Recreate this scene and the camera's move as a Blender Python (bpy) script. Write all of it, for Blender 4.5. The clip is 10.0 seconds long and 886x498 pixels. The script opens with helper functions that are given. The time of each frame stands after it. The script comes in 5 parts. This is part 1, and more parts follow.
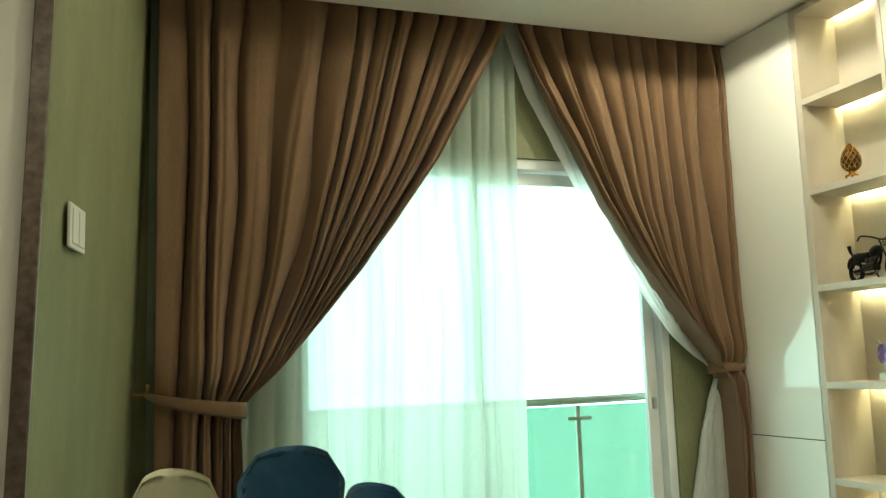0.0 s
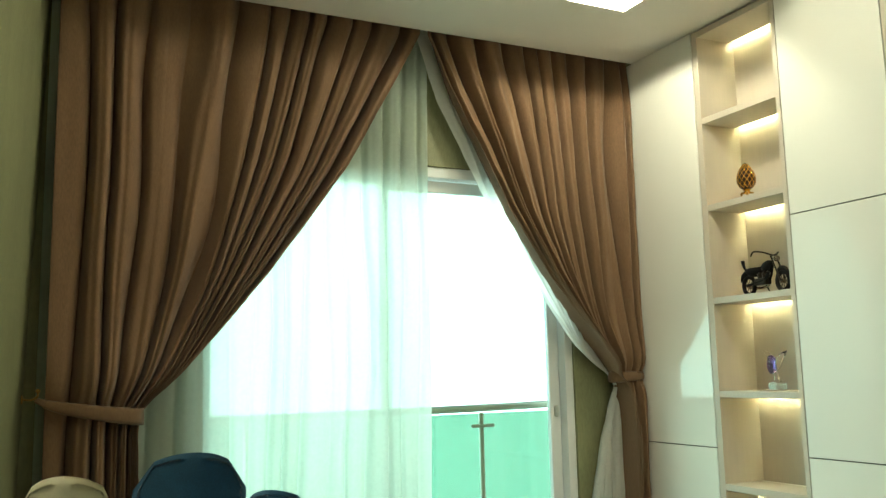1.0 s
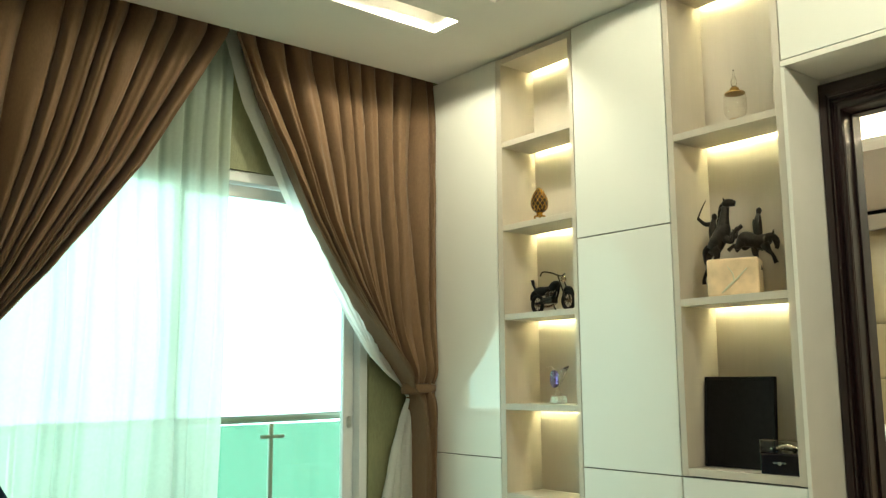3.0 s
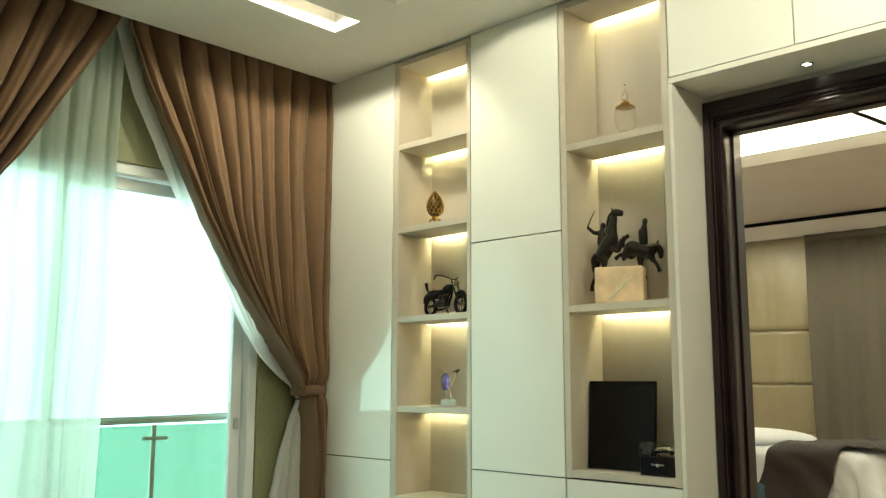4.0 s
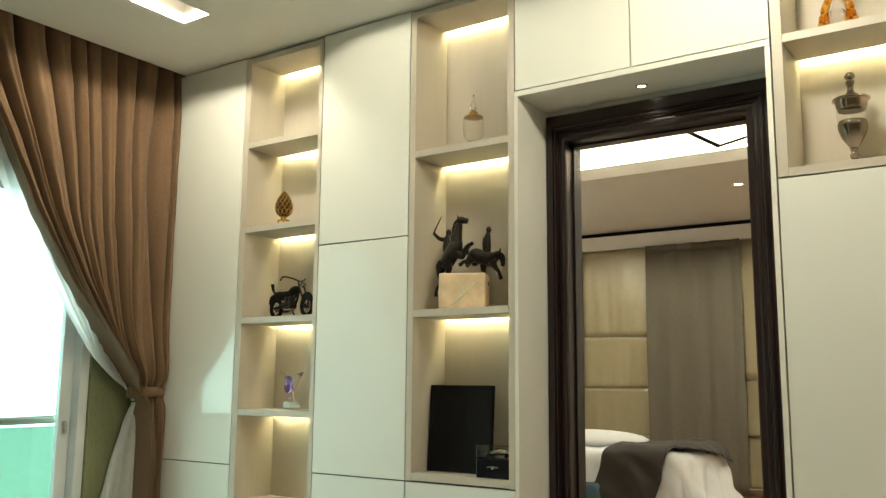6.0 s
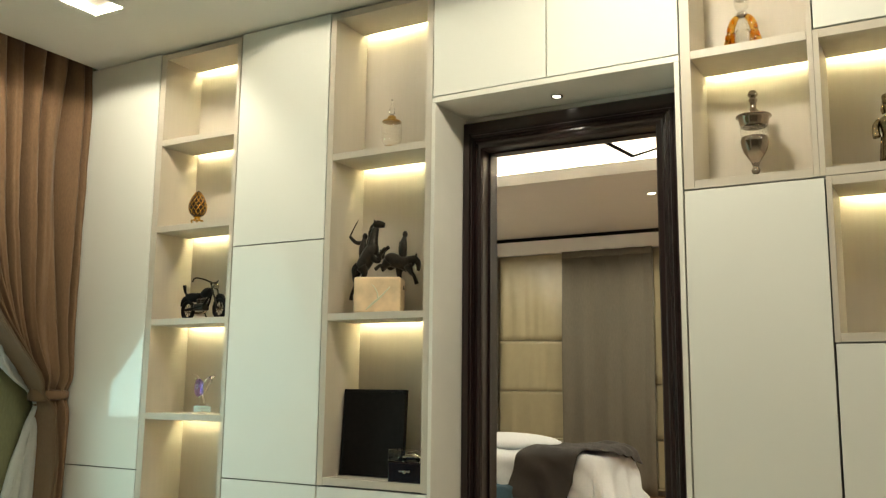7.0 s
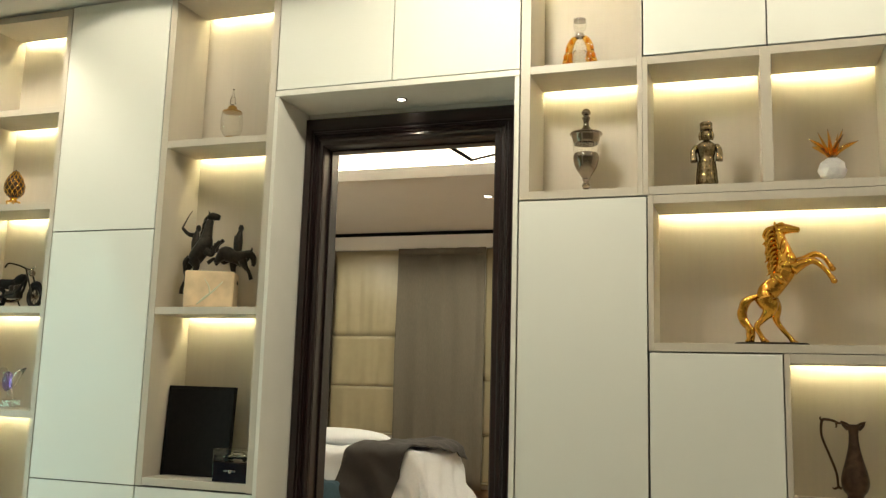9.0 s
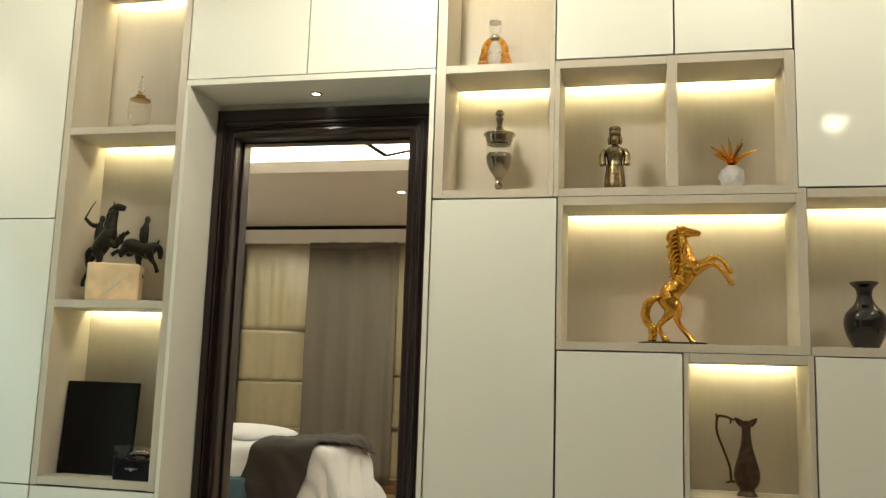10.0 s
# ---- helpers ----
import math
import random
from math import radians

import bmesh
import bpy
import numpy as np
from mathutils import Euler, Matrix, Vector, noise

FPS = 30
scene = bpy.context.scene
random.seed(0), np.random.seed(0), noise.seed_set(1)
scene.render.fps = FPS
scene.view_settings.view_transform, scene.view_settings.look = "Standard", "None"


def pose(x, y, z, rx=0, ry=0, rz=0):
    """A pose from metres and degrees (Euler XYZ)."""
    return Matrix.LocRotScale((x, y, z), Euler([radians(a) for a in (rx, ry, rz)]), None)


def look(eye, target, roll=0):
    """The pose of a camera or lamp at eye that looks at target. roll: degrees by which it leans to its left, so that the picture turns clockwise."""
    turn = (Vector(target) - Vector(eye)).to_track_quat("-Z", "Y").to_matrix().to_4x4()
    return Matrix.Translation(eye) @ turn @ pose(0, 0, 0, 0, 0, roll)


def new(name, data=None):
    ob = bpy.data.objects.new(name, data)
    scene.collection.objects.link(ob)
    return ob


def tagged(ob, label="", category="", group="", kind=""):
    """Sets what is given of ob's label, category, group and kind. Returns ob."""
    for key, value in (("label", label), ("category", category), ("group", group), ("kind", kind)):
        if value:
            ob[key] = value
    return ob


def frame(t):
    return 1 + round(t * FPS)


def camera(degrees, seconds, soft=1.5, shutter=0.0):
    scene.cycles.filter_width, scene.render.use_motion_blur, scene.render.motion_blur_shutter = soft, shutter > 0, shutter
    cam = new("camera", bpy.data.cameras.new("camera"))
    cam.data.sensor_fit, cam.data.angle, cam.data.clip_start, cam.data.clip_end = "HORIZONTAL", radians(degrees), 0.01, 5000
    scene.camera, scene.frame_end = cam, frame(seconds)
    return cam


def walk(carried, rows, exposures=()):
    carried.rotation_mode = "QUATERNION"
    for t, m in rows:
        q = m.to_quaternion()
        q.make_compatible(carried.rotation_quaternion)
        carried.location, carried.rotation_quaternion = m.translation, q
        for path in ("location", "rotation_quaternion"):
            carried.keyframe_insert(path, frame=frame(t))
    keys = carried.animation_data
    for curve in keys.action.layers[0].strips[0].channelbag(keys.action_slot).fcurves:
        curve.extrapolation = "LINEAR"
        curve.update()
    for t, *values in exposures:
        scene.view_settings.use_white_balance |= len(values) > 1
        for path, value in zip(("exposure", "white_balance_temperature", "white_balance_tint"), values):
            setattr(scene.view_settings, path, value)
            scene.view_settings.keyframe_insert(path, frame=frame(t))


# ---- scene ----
cam = camera(53.8, 10.0, soft=1.35)

PATH = [  # seconds, x, y, z, yaw, pitch, lean
    (0.0, 0.005, 0.007, 1.146, -19.52, 7.72, -1.82),
    (0.5, 0.004, 0.014, 1.141, -22.32, 8.06, -1.72),
    (1.0, -0.008, 0.017, 1.143, -25.78, 8.04, -1.32),
    (1.5, -0.026, 0.022, 1.145, -29.36, 7.93, -1.06),
    (2.0, -0.037, 0.027, 1.144, -33.06, 8.15, -0.82),
    (2.5, -0.034, 0.028, 1.143, -35.94, 8.40, -0.62),
    (4.0, -0.032, 0.021, 1.147, -46.17, 8.61, 0.14),
    (4.5, -0.024, 0.011, 1.149, -48.67, 8.66, 0.34),
    (5.0, -0.015, -0.004, 1.146, -50.93, 8.75, 0.31),
    (5.5, -0.006, -0.020, 1.151, -52.99, 8.72, 0.38),
    (7.0, 0.003, -0.062, 1.167, -60.54, 8.91, 0.67),
    (7.5, 0.005, -0.073, 1.175, -62.99, 8.92, 0.80),
    (8.0, 0.005, -0.078, 1.182, -65.60, 8.85, 0.97),
    (8.5, -0.003, -0.078, 1.188, -68.15, 8.79, 1.32),
    (9.0, -0.011, -0.064, 1.197, -71.32, 8.62, 1.62),
    (9.5, -0.016, -0.060, 1.202, -74.21, 8.48, 1.86),
    (10.0, -0.023, -0.065, 1.205, -77.16, 8.44, 1.85),
]


def gaze(x, y, z, yaw, pitch, lean):
    a, b = radians(yaw), radians(pitch)
    way = Vector((-math.sin(a) * math.cos(b), math.cos(a) * math.cos(b), math.sin(b)))
    return look((x, y, z), Vector((x, y, z)) + way, lean)


walk(cam, [(row[0], gaze(*row[1:])) for row in PATH], exposures=[(0.0, 0.14, 6600, 1), (2.6, 0.14, 6600, 1), (5.0, 0.02, 6600, 4), (7.0, 0.0, 6540, 10), (10.0, 0.0, 6540, 10)])

# ---- light ----
CEIL = 2.83
world = bpy.data.worlds.new("sky")
scene.world = world
world.use_nodes = True
wn = world.node_tree.nodes
sky = wn.new("ShaderNodeTexSky")
sky.sky_type, sky.sun_disc = "NISHITA", False
sky.sun_elevation, sky.sun_rotation = radians(38), radians(20)
sky.air_density, sky.dust_density = 1.5, 4.0
world.node_tree.links.new(sky.outputs[0], wn["Background"].inputs[0])
wn["Background"].inputs[1].default_value = 0.14
sun = new("sun", bpy.data.lights.new("sun", "SUN"))
sun.data.energy, sun.data.angle, sun.data.color = 0.6, radians(12), (1.0, 0.95, 0.88)
sun.matrix_world = look((0, 30, 24), (0.8, 3.0, 0.6))


def spot(x, y, z, watts, degrees=125, size=0.012, color=(1.0, 0.94, 0.73), blend=0.25):
    lamp = new("downlight_lamp", bpy.data.lights.new("downlight_lamp", "SPOT"))
    lamp.data.energy, lamp.data.spot_size, lamp.data.spot_blend = watts, radians(degrees), blend
    lamp.data.shadow_soft_size, lamp.data.color = size, color
    lamp.matrix_world = pose(x, y, z)
    return lamp


SLOT_LAMPS = [(2.40, 3.08, 0.045, 37), (0.8, 3.10, 0.036, 3), (2.30, 2.24, 0.030, 17), (0.8, 2.68, 0.036, 1)]
for lx, ly, up, watts in SLOT_LAMPS:
    spot(lx, ly, CEIL + up, watts, 176, blend=0.05)
# Unseen fill lamps added to light the cabinets; only the fourth shows, reflected.
FILL_LAMPS = [(2.20, 0.72, 60, 179), (2.64, -0.42, 6, 179), (2.20, -1.50, 46, 179), (0.6, -1.2, 11, 156), (-0.9, 0.2, 22, 165)]
for lx, ly, watts, cone in FILL_LAMPS:
    spot(lx, ly, CEIL - 0.035, watts, cone, 0.07, blend=0.05 if cone > 170 else 0.25)
spot(3.15, 1.20, 2.30, 1.2, 120, 0.012)
# Only the second has a visible fitting; the rest are added to brighten the bedroom.
BED_LAMPS = [(7.3, 4.3), (7.3, 2.0), (7.6, 0.6), (3.85, 1.6)]
for lx, ly in BED_LAMPS:
    spot(lx, ly, CEIL - 0.01, 74, 165)

# ---- materials ----


def mat(name, color, rough=0.5, metal=0.0, grain=0.0, grain_scale=40.0, bump=0.0, bump_scale=200.0, stretch=(1, 1, 1), coat=0.0, stain=0.0, sheen=0.0):
    m = bpy.data.materials.new(name)
    m.use_nodes = True
    n, l = m.node_tree.nodes, m.node_tree.links
    b = n["Principled BSDF"]
    b.inputs["Base Color"].default_value = (*color, 1)
    b.inputs["Roughness"].default_value = rough
    b.inputs["Metallic"].default_value = metal
    b.inputs["Coat Weight"].default_value = coat
    b.inputs["Coat Roughness"].default_value = 0.06
    b.inputs["Sheen Weight"].default_value = sheen
    co = n.new("ShaderNodeTexCoord")
    mp = n.new("ShaderNodeMapping")
    mp.inputs["Scale"].default_value = stretch
    l.new(co.outputs["Object"], mp.inputs[0])
    last = None
    if grain or stain:
        last = b.inputs["Base Color"].default_value[:]
        src = None
        for amount, scale in ((grain, grain_scale), (stain, grain_scale * 0.07)):
            if not amount:
                continue
            t = n.new("ShaderNodeTexNoise")
            t.inputs["Scale"].default_value, t.inputs["Detail"].default_value = scale, 6
            l.new(mp.outputs[0], t.inputs[0])
            r = n.new("ShaderNodeMapRange")
            r.inputs[1].default_value, r.inputs[2].default_value = 0.3, 0.7
            r.inputs[3].default_value, r.inputs[4].default_value = 1 - amount, 1 + amount
            l.new(t.outputs[0], r.inputs[0])
            v = n.new("ShaderNodeVectorMath")
            v.operation = "SCALE"
            if src is None:
                v.inputs[0].default_value = color
            else:
                l.new(src, v.inputs[0])
            l.new(r.outputs[0], v.inputs["Scale"])
            src = v.outputs[0]
        l.new(src, b.inputs["Base Color"])
    if bump:
        t = n.new("ShaderNodeTexNoise")
        t.inputs["Scale"].default_value, t.inputs["Detail"].default_value = bump_scale, 5
        l.new(mp.outputs[0], t.inputs[0])
        k = n.new("ShaderNodeBump")
        k.inputs["Strength"].default_value, k.inputs["Distance"].default_value = bump, 0.004
        l.new(t.outputs[0], k.inputs["Height"])
        l.new(k.outputs[0], b.inputs["Normal"])
    return m


def glow(name, color, strength):
    m = bpy.data.materials.new(name)
    m.use_nodes = True
    b = m.node_tree.nodes["Principled BSDF"]
    b.inputs["Base Color"].default_value = (0.8, 0.8, 0.8, 1)
    b.inputs["Emission Color"].default_value = (*color, 1)
    b.inputs["Emission Strength"].default_value = strength
    return m


def thin_glass(name, tint, gloss=0.02):
    """A clear or tinted pane: light passes straight on, with mirror gloss that grows at grazing angles."""
    m = bpy.data.materials.new(name)
    m.use_nodes = True
    n, l = m.node_tree.nodes, m.node_tree.links
    n.remove(n["Principled BSDF"])
    tr, gl, mx, fr, ml = (n.new("ShaderNode" + k) for k in ("BsdfTransparent", "BsdfGlossy", "MixShader", "LayerWeight", "Math"))
    tr.inputs[0].default_value = (*tint, 1)
    gl.inputs["Roughness"].default_value = gloss
    fr.inputs[0].default_value = 0.28
    ml.operation = "MULTIPLY_ADD"
    ml.inputs[1].default_value, ml.inputs[2].default_value = 0.55, 0.02
    l.new(fr.outputs["Facing"], ml.inputs[0])
    l.new(ml.outputs[0], mx.inputs[0])
    l.new(tr.outputs[0], mx.inputs[1])
    l.new(gl.outputs[0], mx.inputs[2])
    l.new(mx.outputs[0], n["Material Output"].inputs[0])
    return m


def solid_glass(name, tint, rough=0.02, ior=1.45):
    m = mat(name, tint, rough)
    b = m.node_tree.nodes["Principled BSDF"]
    b.inputs["Transmission Weight"].default_value = 1.0
    b.inputs["IOR"].default_value = ior
    return m


def voile(name, color, clear):
    """Sheer cloth: part of the light passes between the threads, the rest is scattered by them."""
    m = bpy.data.materials.new(name)
    m.use_nodes = True
    n, l = m.node_tree.nodes, m.node_tree.links
    n.remove(n["Principled BSDF"])
    tr, tl, df, m1, m2 = (n.new("ShaderNode" + k) for k in ("BsdfTransparent", "BsdfTranslucent", "BsdfDiffuse", "MixShader", "MixShader"))
    tl.inputs[0].default_value = df.inputs[0].default_value = (*color, 1)
    co, w = n.new("ShaderNodeTexCoord"), n.new("ShaderNodeTexNoise")
    w.inputs["Scale"].default_value = 60
    l.new(co.outputs["Object"], w.inputs[0])
    r = n.new("ShaderNodeMapRange")
    r.inputs[3].default_value, r.inputs[4].default_value = clear + 0.06, clear - 0.06
    l.new(w.outputs[0], r.inputs[0])
    m1.inputs[0].default_value = 0.38
    l.new(tl.outputs[0], m1.inputs[1])
    l.new(df.outputs[0], m1.inputs[2])
    l.new(r.outputs[0], m2.inputs[0])
    l.new(m1.outputs[0], m2.inputs[1])
    l.new(tr.outputs[0], m2.inputs[2])
    l.new(m2.outputs[0], n["Material Output"].inputs[0])
    return m


CEILING = mat("ceiling_paint", (0.74, 0.71, 0.66), 0.85, grain=0.015, grain_scale=3, bump=0.04, bump_scale=120)
WHITE = mat("white_paint", (0.80, 0.78, 0.74), 0.7, grain=0.02, grain_scale=4, bump=0.05, bump_scale=150)
LACQUER = mat("white_lacquer", (0.78, 0.77, 0.72), 0.6, grain=0.008, grain_scale=2.5, coat=1.0, bump=0.035, bump_scale=4)
LACQUER.node_tree.nodes["Principled BSDF"].inputs["Specular IOR Level"].default_value = 0.22
LACQUER.node_tree.nodes["Principled BSDF"].inputs["Coat Roughness"].default_value = 0.05
LACQUER.node_tree.nodes["Principled BSDF"].inputs["Coat IOR"].default_value = 1.58
EGGSHELL = mat("dark_enamel", (0.045, 0.026, 0.012), 0.28, 0.6, grain=0.5, grain_scale=120)
TAUPEWALL = mat("taupe_paint", (0.34, 0.30, 0.25), 0.75, grain=0.03, grain_scale=4, bump=0.05)
CARCASS = mat("white_edge", (0.74, 0.71, 0.65), 0.4, grain=0.02, grain_scale=8)
LAMINATE = mat("beige_laminate", (0.525, 0.468, 0.395), 0.45, grain=0.018, grain_scale=60, stretch=(1, 1, 0.06), stain=0.03)
REVEAL = mat("shadow_gap", (0.10, 0.09, 0.08), 0.7)
OLIVE = mat("olive_wallpaper", (0.190, 0.195, 0.100), 0.62, grain=0.10, grain_scale=90, stain=0.10, bump=0.25, bump_scale=260, stretch=(1, 1, 0.35))
STONE = mat("dark_stone_trim", (0.115, 0.085, 0.07), 0.28, grain=0.45, grain_scale=38, stain=0.3, bump=0.05)
BROWN = mat("brown_drape", (0.152, 0.084, 0.041), 0.85, grain=0.12, grain_scale=170, bump=0.25, bump_scale=420, stretch=(1, 1, 0.3), stain=0.06, sheen=0.12)
LINING = voile("white_lining", (0.90, 0.91, 0.89), 0.07)
# The cloth is white; the green of the daylight is put into its colour.
VOILE = voile("daylit_voile", (0.53, 0.61, 0.54), 0.10)
ALU = mat("white_aluminium", (0.66, 0.68, 0.68), 0.35, grain=0.02, grain_scale=20)
PANE = thin_glass("clear_pane", (0.87, 0.97, 0.93))
FINE = thin_glass("fine_crystal", (0.985, 0.98, 0.955))
MINT = thin_glass("mint_pane", (0.32, 0.425, 0.373))
STEEL = mat("brushed_steel", (0.55, 0.54, 0.50), 0.28, 1.0, grain=0.1, grain_scale=90, stretch=(0.05, 1, 1))
WOOD = mat("dark_mahogany", (0.013, 0.005, 0.005), 0.28, grain=0.5, grain_scale=50, stretch=(1, 1, 0.05), coat=0.2)
WOODH = mat("dark_mahogany_head", (0.013, 0.005, 0.005), 0.28, grain=0.5, grain_scale=50, stretch=(1, 0.05, 1), coat=0.2)
FLOOR = mat("oak_floor", (0.36, 0.22, 0.12), 0.32, grain=0.25, grain_scale=30, stretch=(0.08, 1, 1), stain=0.12)
TILE = mat("cream_tile", (0.62, 0.57, 0.48), 0.15, grain=0.06, grain_scale=6, stain=0.05)
LED = glow("led_strip", (1.0, 0.93, 0.53), 112)
COVE = glow("cove_strip", (1.0, 0.86, 0.62), 70)
BULB = glow("downlight_lens", (1.0, 0.9, 0.72), 8)
HAZE = glow("bright_haze", (0.72, 1.0, 0.965), 5.2)
GOLD = mat("polished_gold", (0.74, 0.40, 0.07), 0.10, 1.0, grain=0.15, grain_scale=60, bump=0.45, bump_scale=55)
OLDGOLD = mat("antique_gold", (0.36, 0.21, 0.06), 0.3, 1.0, grain=0.3, grain_scale=160, bump=0.3, bump_scale=150)
BRONZE = mat("dark_bronze", (0.022, 0.018, 0.014), 0.4, 0.7, grain=0.35, grain_scale=70, bump=0.3, bump_scale=120)
COPPER = mat("aged_copper", (0.075, 0.045, 0.030), 0.4, 0.8, grain=0.3, grain_scale=50, bump=0.15, bump_scale=80)
ONYX = mat("cream_onyx", (0.80, 0.61, 0.40), 0.25, grain=0.16, grain_scale=14, stain=0.12)
SLOTGLOW = glow("slot_strip", (1.0, 0.9, 0.68), 7)
BLACK = mat("matt_black", (0.007, 0.006, 0.006), 0.75, grain=0.2, grain_scale=40)
BLACK.node_tree.nodes["Principled BSDF"].inputs["Specular IOR Level"].default_value = 0.15
GLAZE = mat("black_glaze", (0.010, 0.007, 0.009), 0.10, coat=0.3, grain=0.2, grain_scale=30)
CHROME = mat("chrome", (0.62, 0.60, 0.56), 0.14, 1.0, grain=0.08, grain_scale=80)
PEWTER = mat("pewter", (0.20, 0.15, 0.085), 0.24, 1.0, grain=0.5, grain_scale=90, bump=0.5, bump_scale=130)
SMOKE = mat("smoky_metal", (0.34, 0.285, 0.235), 0.12, 1.0, grain=0.1, grain_scale=40)
CLEAR = solid_glass("clear_crystal", (0.97, 0.97, 0.95))
AMBER = solid_glass("amber_crystal", (0.93, 0.50, 0.07))
CUT = solid_glass("cut_crystal", (0.96, 0.95, 0.98), 0.08, 1.6)
CUT.node_tree.nodes["Principled BSDF"].inputs["Transmission Weight"].default_value = 0.55
PURPLE = solid_glass("purple_crystal", (0.32, 0.20, 0.62))
BLUE = mat("blue_fabric", (0.028, 0.105, 0.190), 0.85, grain=0.18, grain_scale=260, bump=0.4, bump_scale=500, sheen=0.3, stain=0.08)
CREAM = mat("cream_leather", (0.60, 0.575, 0.42), 0.5, grain=0.04, grain_scale=40, bump=0.15, bump_scale=180)
PLASTIC = mat("white_plastic", (0.72, 0.72, 0.68), 0.3, grain=0.01)
LINEN = mat("white_linen", (0.74, 0.76, 0.78), 0.9, grain=0.03, grain_scale=60, bump=0.3, bump_scale=90)
THROW = mat("grey_throw", (0.042, 0.036, 0.032), 0.92, grain=0.12, grain_scale=120, bump=0.4, bump_scale=220, sheen=0.08)
TEAL = mat("teal_bedspread", (0.06, 0.12, 0.16), 0.9, grain=0.1, grain_scale=80, bump=0.3)
SATIN = mat("gold_satin", (0.34, 0.29, 0.175), 0.30, grain=0.03, grain_scale=14, bump=0.10, bump_scale=7, sheen=0.2)
TAUPE = mat("taupe_drape", (0.135, 0.118, 0.088), 0.8, grain=0.08, grain_scale=120, stretch=(1, 1, 0.2), bump=0.2)
BEDWALL = mat("bedroom_paint", (0.50, 0.47, 0.43), 0.8, grain=0.02, grain_scale=4)

# ---- mesh helpers ----


def thing(name, at, label, category, group="", kind=""):
    ob = new(name)
    ob.empty_display_size = 0.05
    ob.matrix_basis = at if isinstance(at, Matrix) else Matrix.Translation(at)
    return tagged(ob, label, category, group, kind)


def mesh(name, bm, material, smooth=False):
    data = bpy.data.meshes.new(name)
    bmesh.ops.recalc_face_normals(bm, faces=bm.faces)
    for f in bm.faces:
        f.smooth = smooth
    bm.to_mesh(data)
    bm.free()
    data.materials.append(material)
    return data


def solid(name, bm, material, label="", category="", kind="", group="", smooth=False):
    return tagged(new(name, mesh(name, bm, material, smooth)), label, category, group, kind)


def part(name, bm, material, parent, label="", smooth=False, local=True):
    """One mesh under a thing or a part; local: its numbers are the thing's own, else the world's."""
    ob = new(name, mesh(name, bm, material, smooth))
    ob.parent = parent
    if not local:
        top = parent
        while top.parent:
            top = top.parent
        ob.matrix_parent_inverse = top.matrix_basis.inverted() if parent is top else Matrix()
    return tagged(ob, label)


def box(x0, x1, y0, y1, z0, z1, bevel=0.0, bm=None):
    bm = bm or bmesh.new()
    made = bmesh.ops.create_cube(bm, size=1, matrix=Matrix.Translation(((x0 + x1) / 2, (y0 + y1) / 2, (z0 + z1) / 2)) @ Matrix.Diagonal((abs(x1 - x0), abs(y1 - y0), abs(z1 - z0), 1)))
    if bevel:
        edges = list({e for v in made["verts"] for e in v.link_edges})
        bmesh.ops.bevel(bm, geom=edges, offset=bevel, segments=2, affect="EDGES", profile=0.5)
    return bm


def lathe(profile, steps=40, bm=None, at=(0, 0, 0)):
    """A turned body from (radius, height) pairs."""
    bm = bm or bmesh.new()
    rings = []
    for r, z in profile:
        r = max(r, 0.0004)
        rings.append([bm.verts.new((at[0] + r * math.cos(2 * math.pi * k / steps), at[1] + r * math.sin(2 * math.pi * k / steps), at[2] + z)) for k in range(steps)])
    for a, b in zip(rings, rings[1:]):
        for k in range(steps):
            bm.faces.new((a[k], a[(k + 1) % steps], b[(k + 1) % steps], b[k]))
    bm.faces.new(rings[0][::-1])
    bm.faces.new(rings[-1])
    return bm


def smoothed(points, n=8):
    """A Catmull-Rom line through points of any size."""
    p = [np.array(q, float) for q in points]
    p = [2 * p[0] - p[1]] + p + [2 * p[-1] - p[-2]]
    out = []
    for i in range(1, len(p) - 2):
        for k in range(n):
            t = k / n
            out.append(0.5 * (2 * p[i] + (p[i + 1] - p[i - 1]) * t + (2 * p[i - 1] - 5 * p[i] + 4 * p[i + 1] - p[i + 2]) * t**2 + (3 * p[i] - p[i - 1] - 3 * p[i + 1] + p[i + 2]) * t**3))
    out.append(p[-2])
    return out


def tube(points, radii, bm=None, sides=10, n=5, flat=1.0):
    """A round limb along a smooth line, with a radius at each point."""
    bm = bm or bmesh.new()
    if np.isscalar(radii):
        radii = [radii] * len(points)
    line = smoothed([(*p, r) for p, r in zip(points, radii)], n)
    rings = []
    for i, q in enumerate(line):
        a, b = line[max(i - 1, 0)], line[min(i + 1, len(line) - 1)]
        way = Vector((b[:3] - a[:3]).tolist()).normalized()
        side = way.cross(Vector((0.13, 0.98, 0.11))).normalized()
        up = way.cross(side)
        rings.append([bm.verts.new(Vector(q[:3].tolist()) + max(float(q[3]), 0.0004) * (math.cos(2 * math.pi * k / sides) * side + flat * math.sin(2 * math.pi * k / sides) * up)) for k in range(sides)])
    for a, b in zip(rings, rings[1:]):
        for k in range(sides):
            bm.faces.new((a[k], a[(k + 1) % sides], b[(k + 1) % sides], b[k]))
    bm.faces.new(rings[0][::-1])
    bm.faces.new(rings[-1])
    return bm


def ball(x, y, z, rx, ry=None, rz=None, bm=None, seg=16, turn=None):
    bm = bm or bmesh.new()
    m = Matrix.Translation((x, y, z)) @ (turn or Matrix()) @ Matrix.Diagonal((rx, ry or rx, rz or rx, 1))
    bmesh.ops.create_uvsphere(bm, u_segments=seg, v_segments=max(6, seg // 2), radius=1, matrix=m)
    return bm


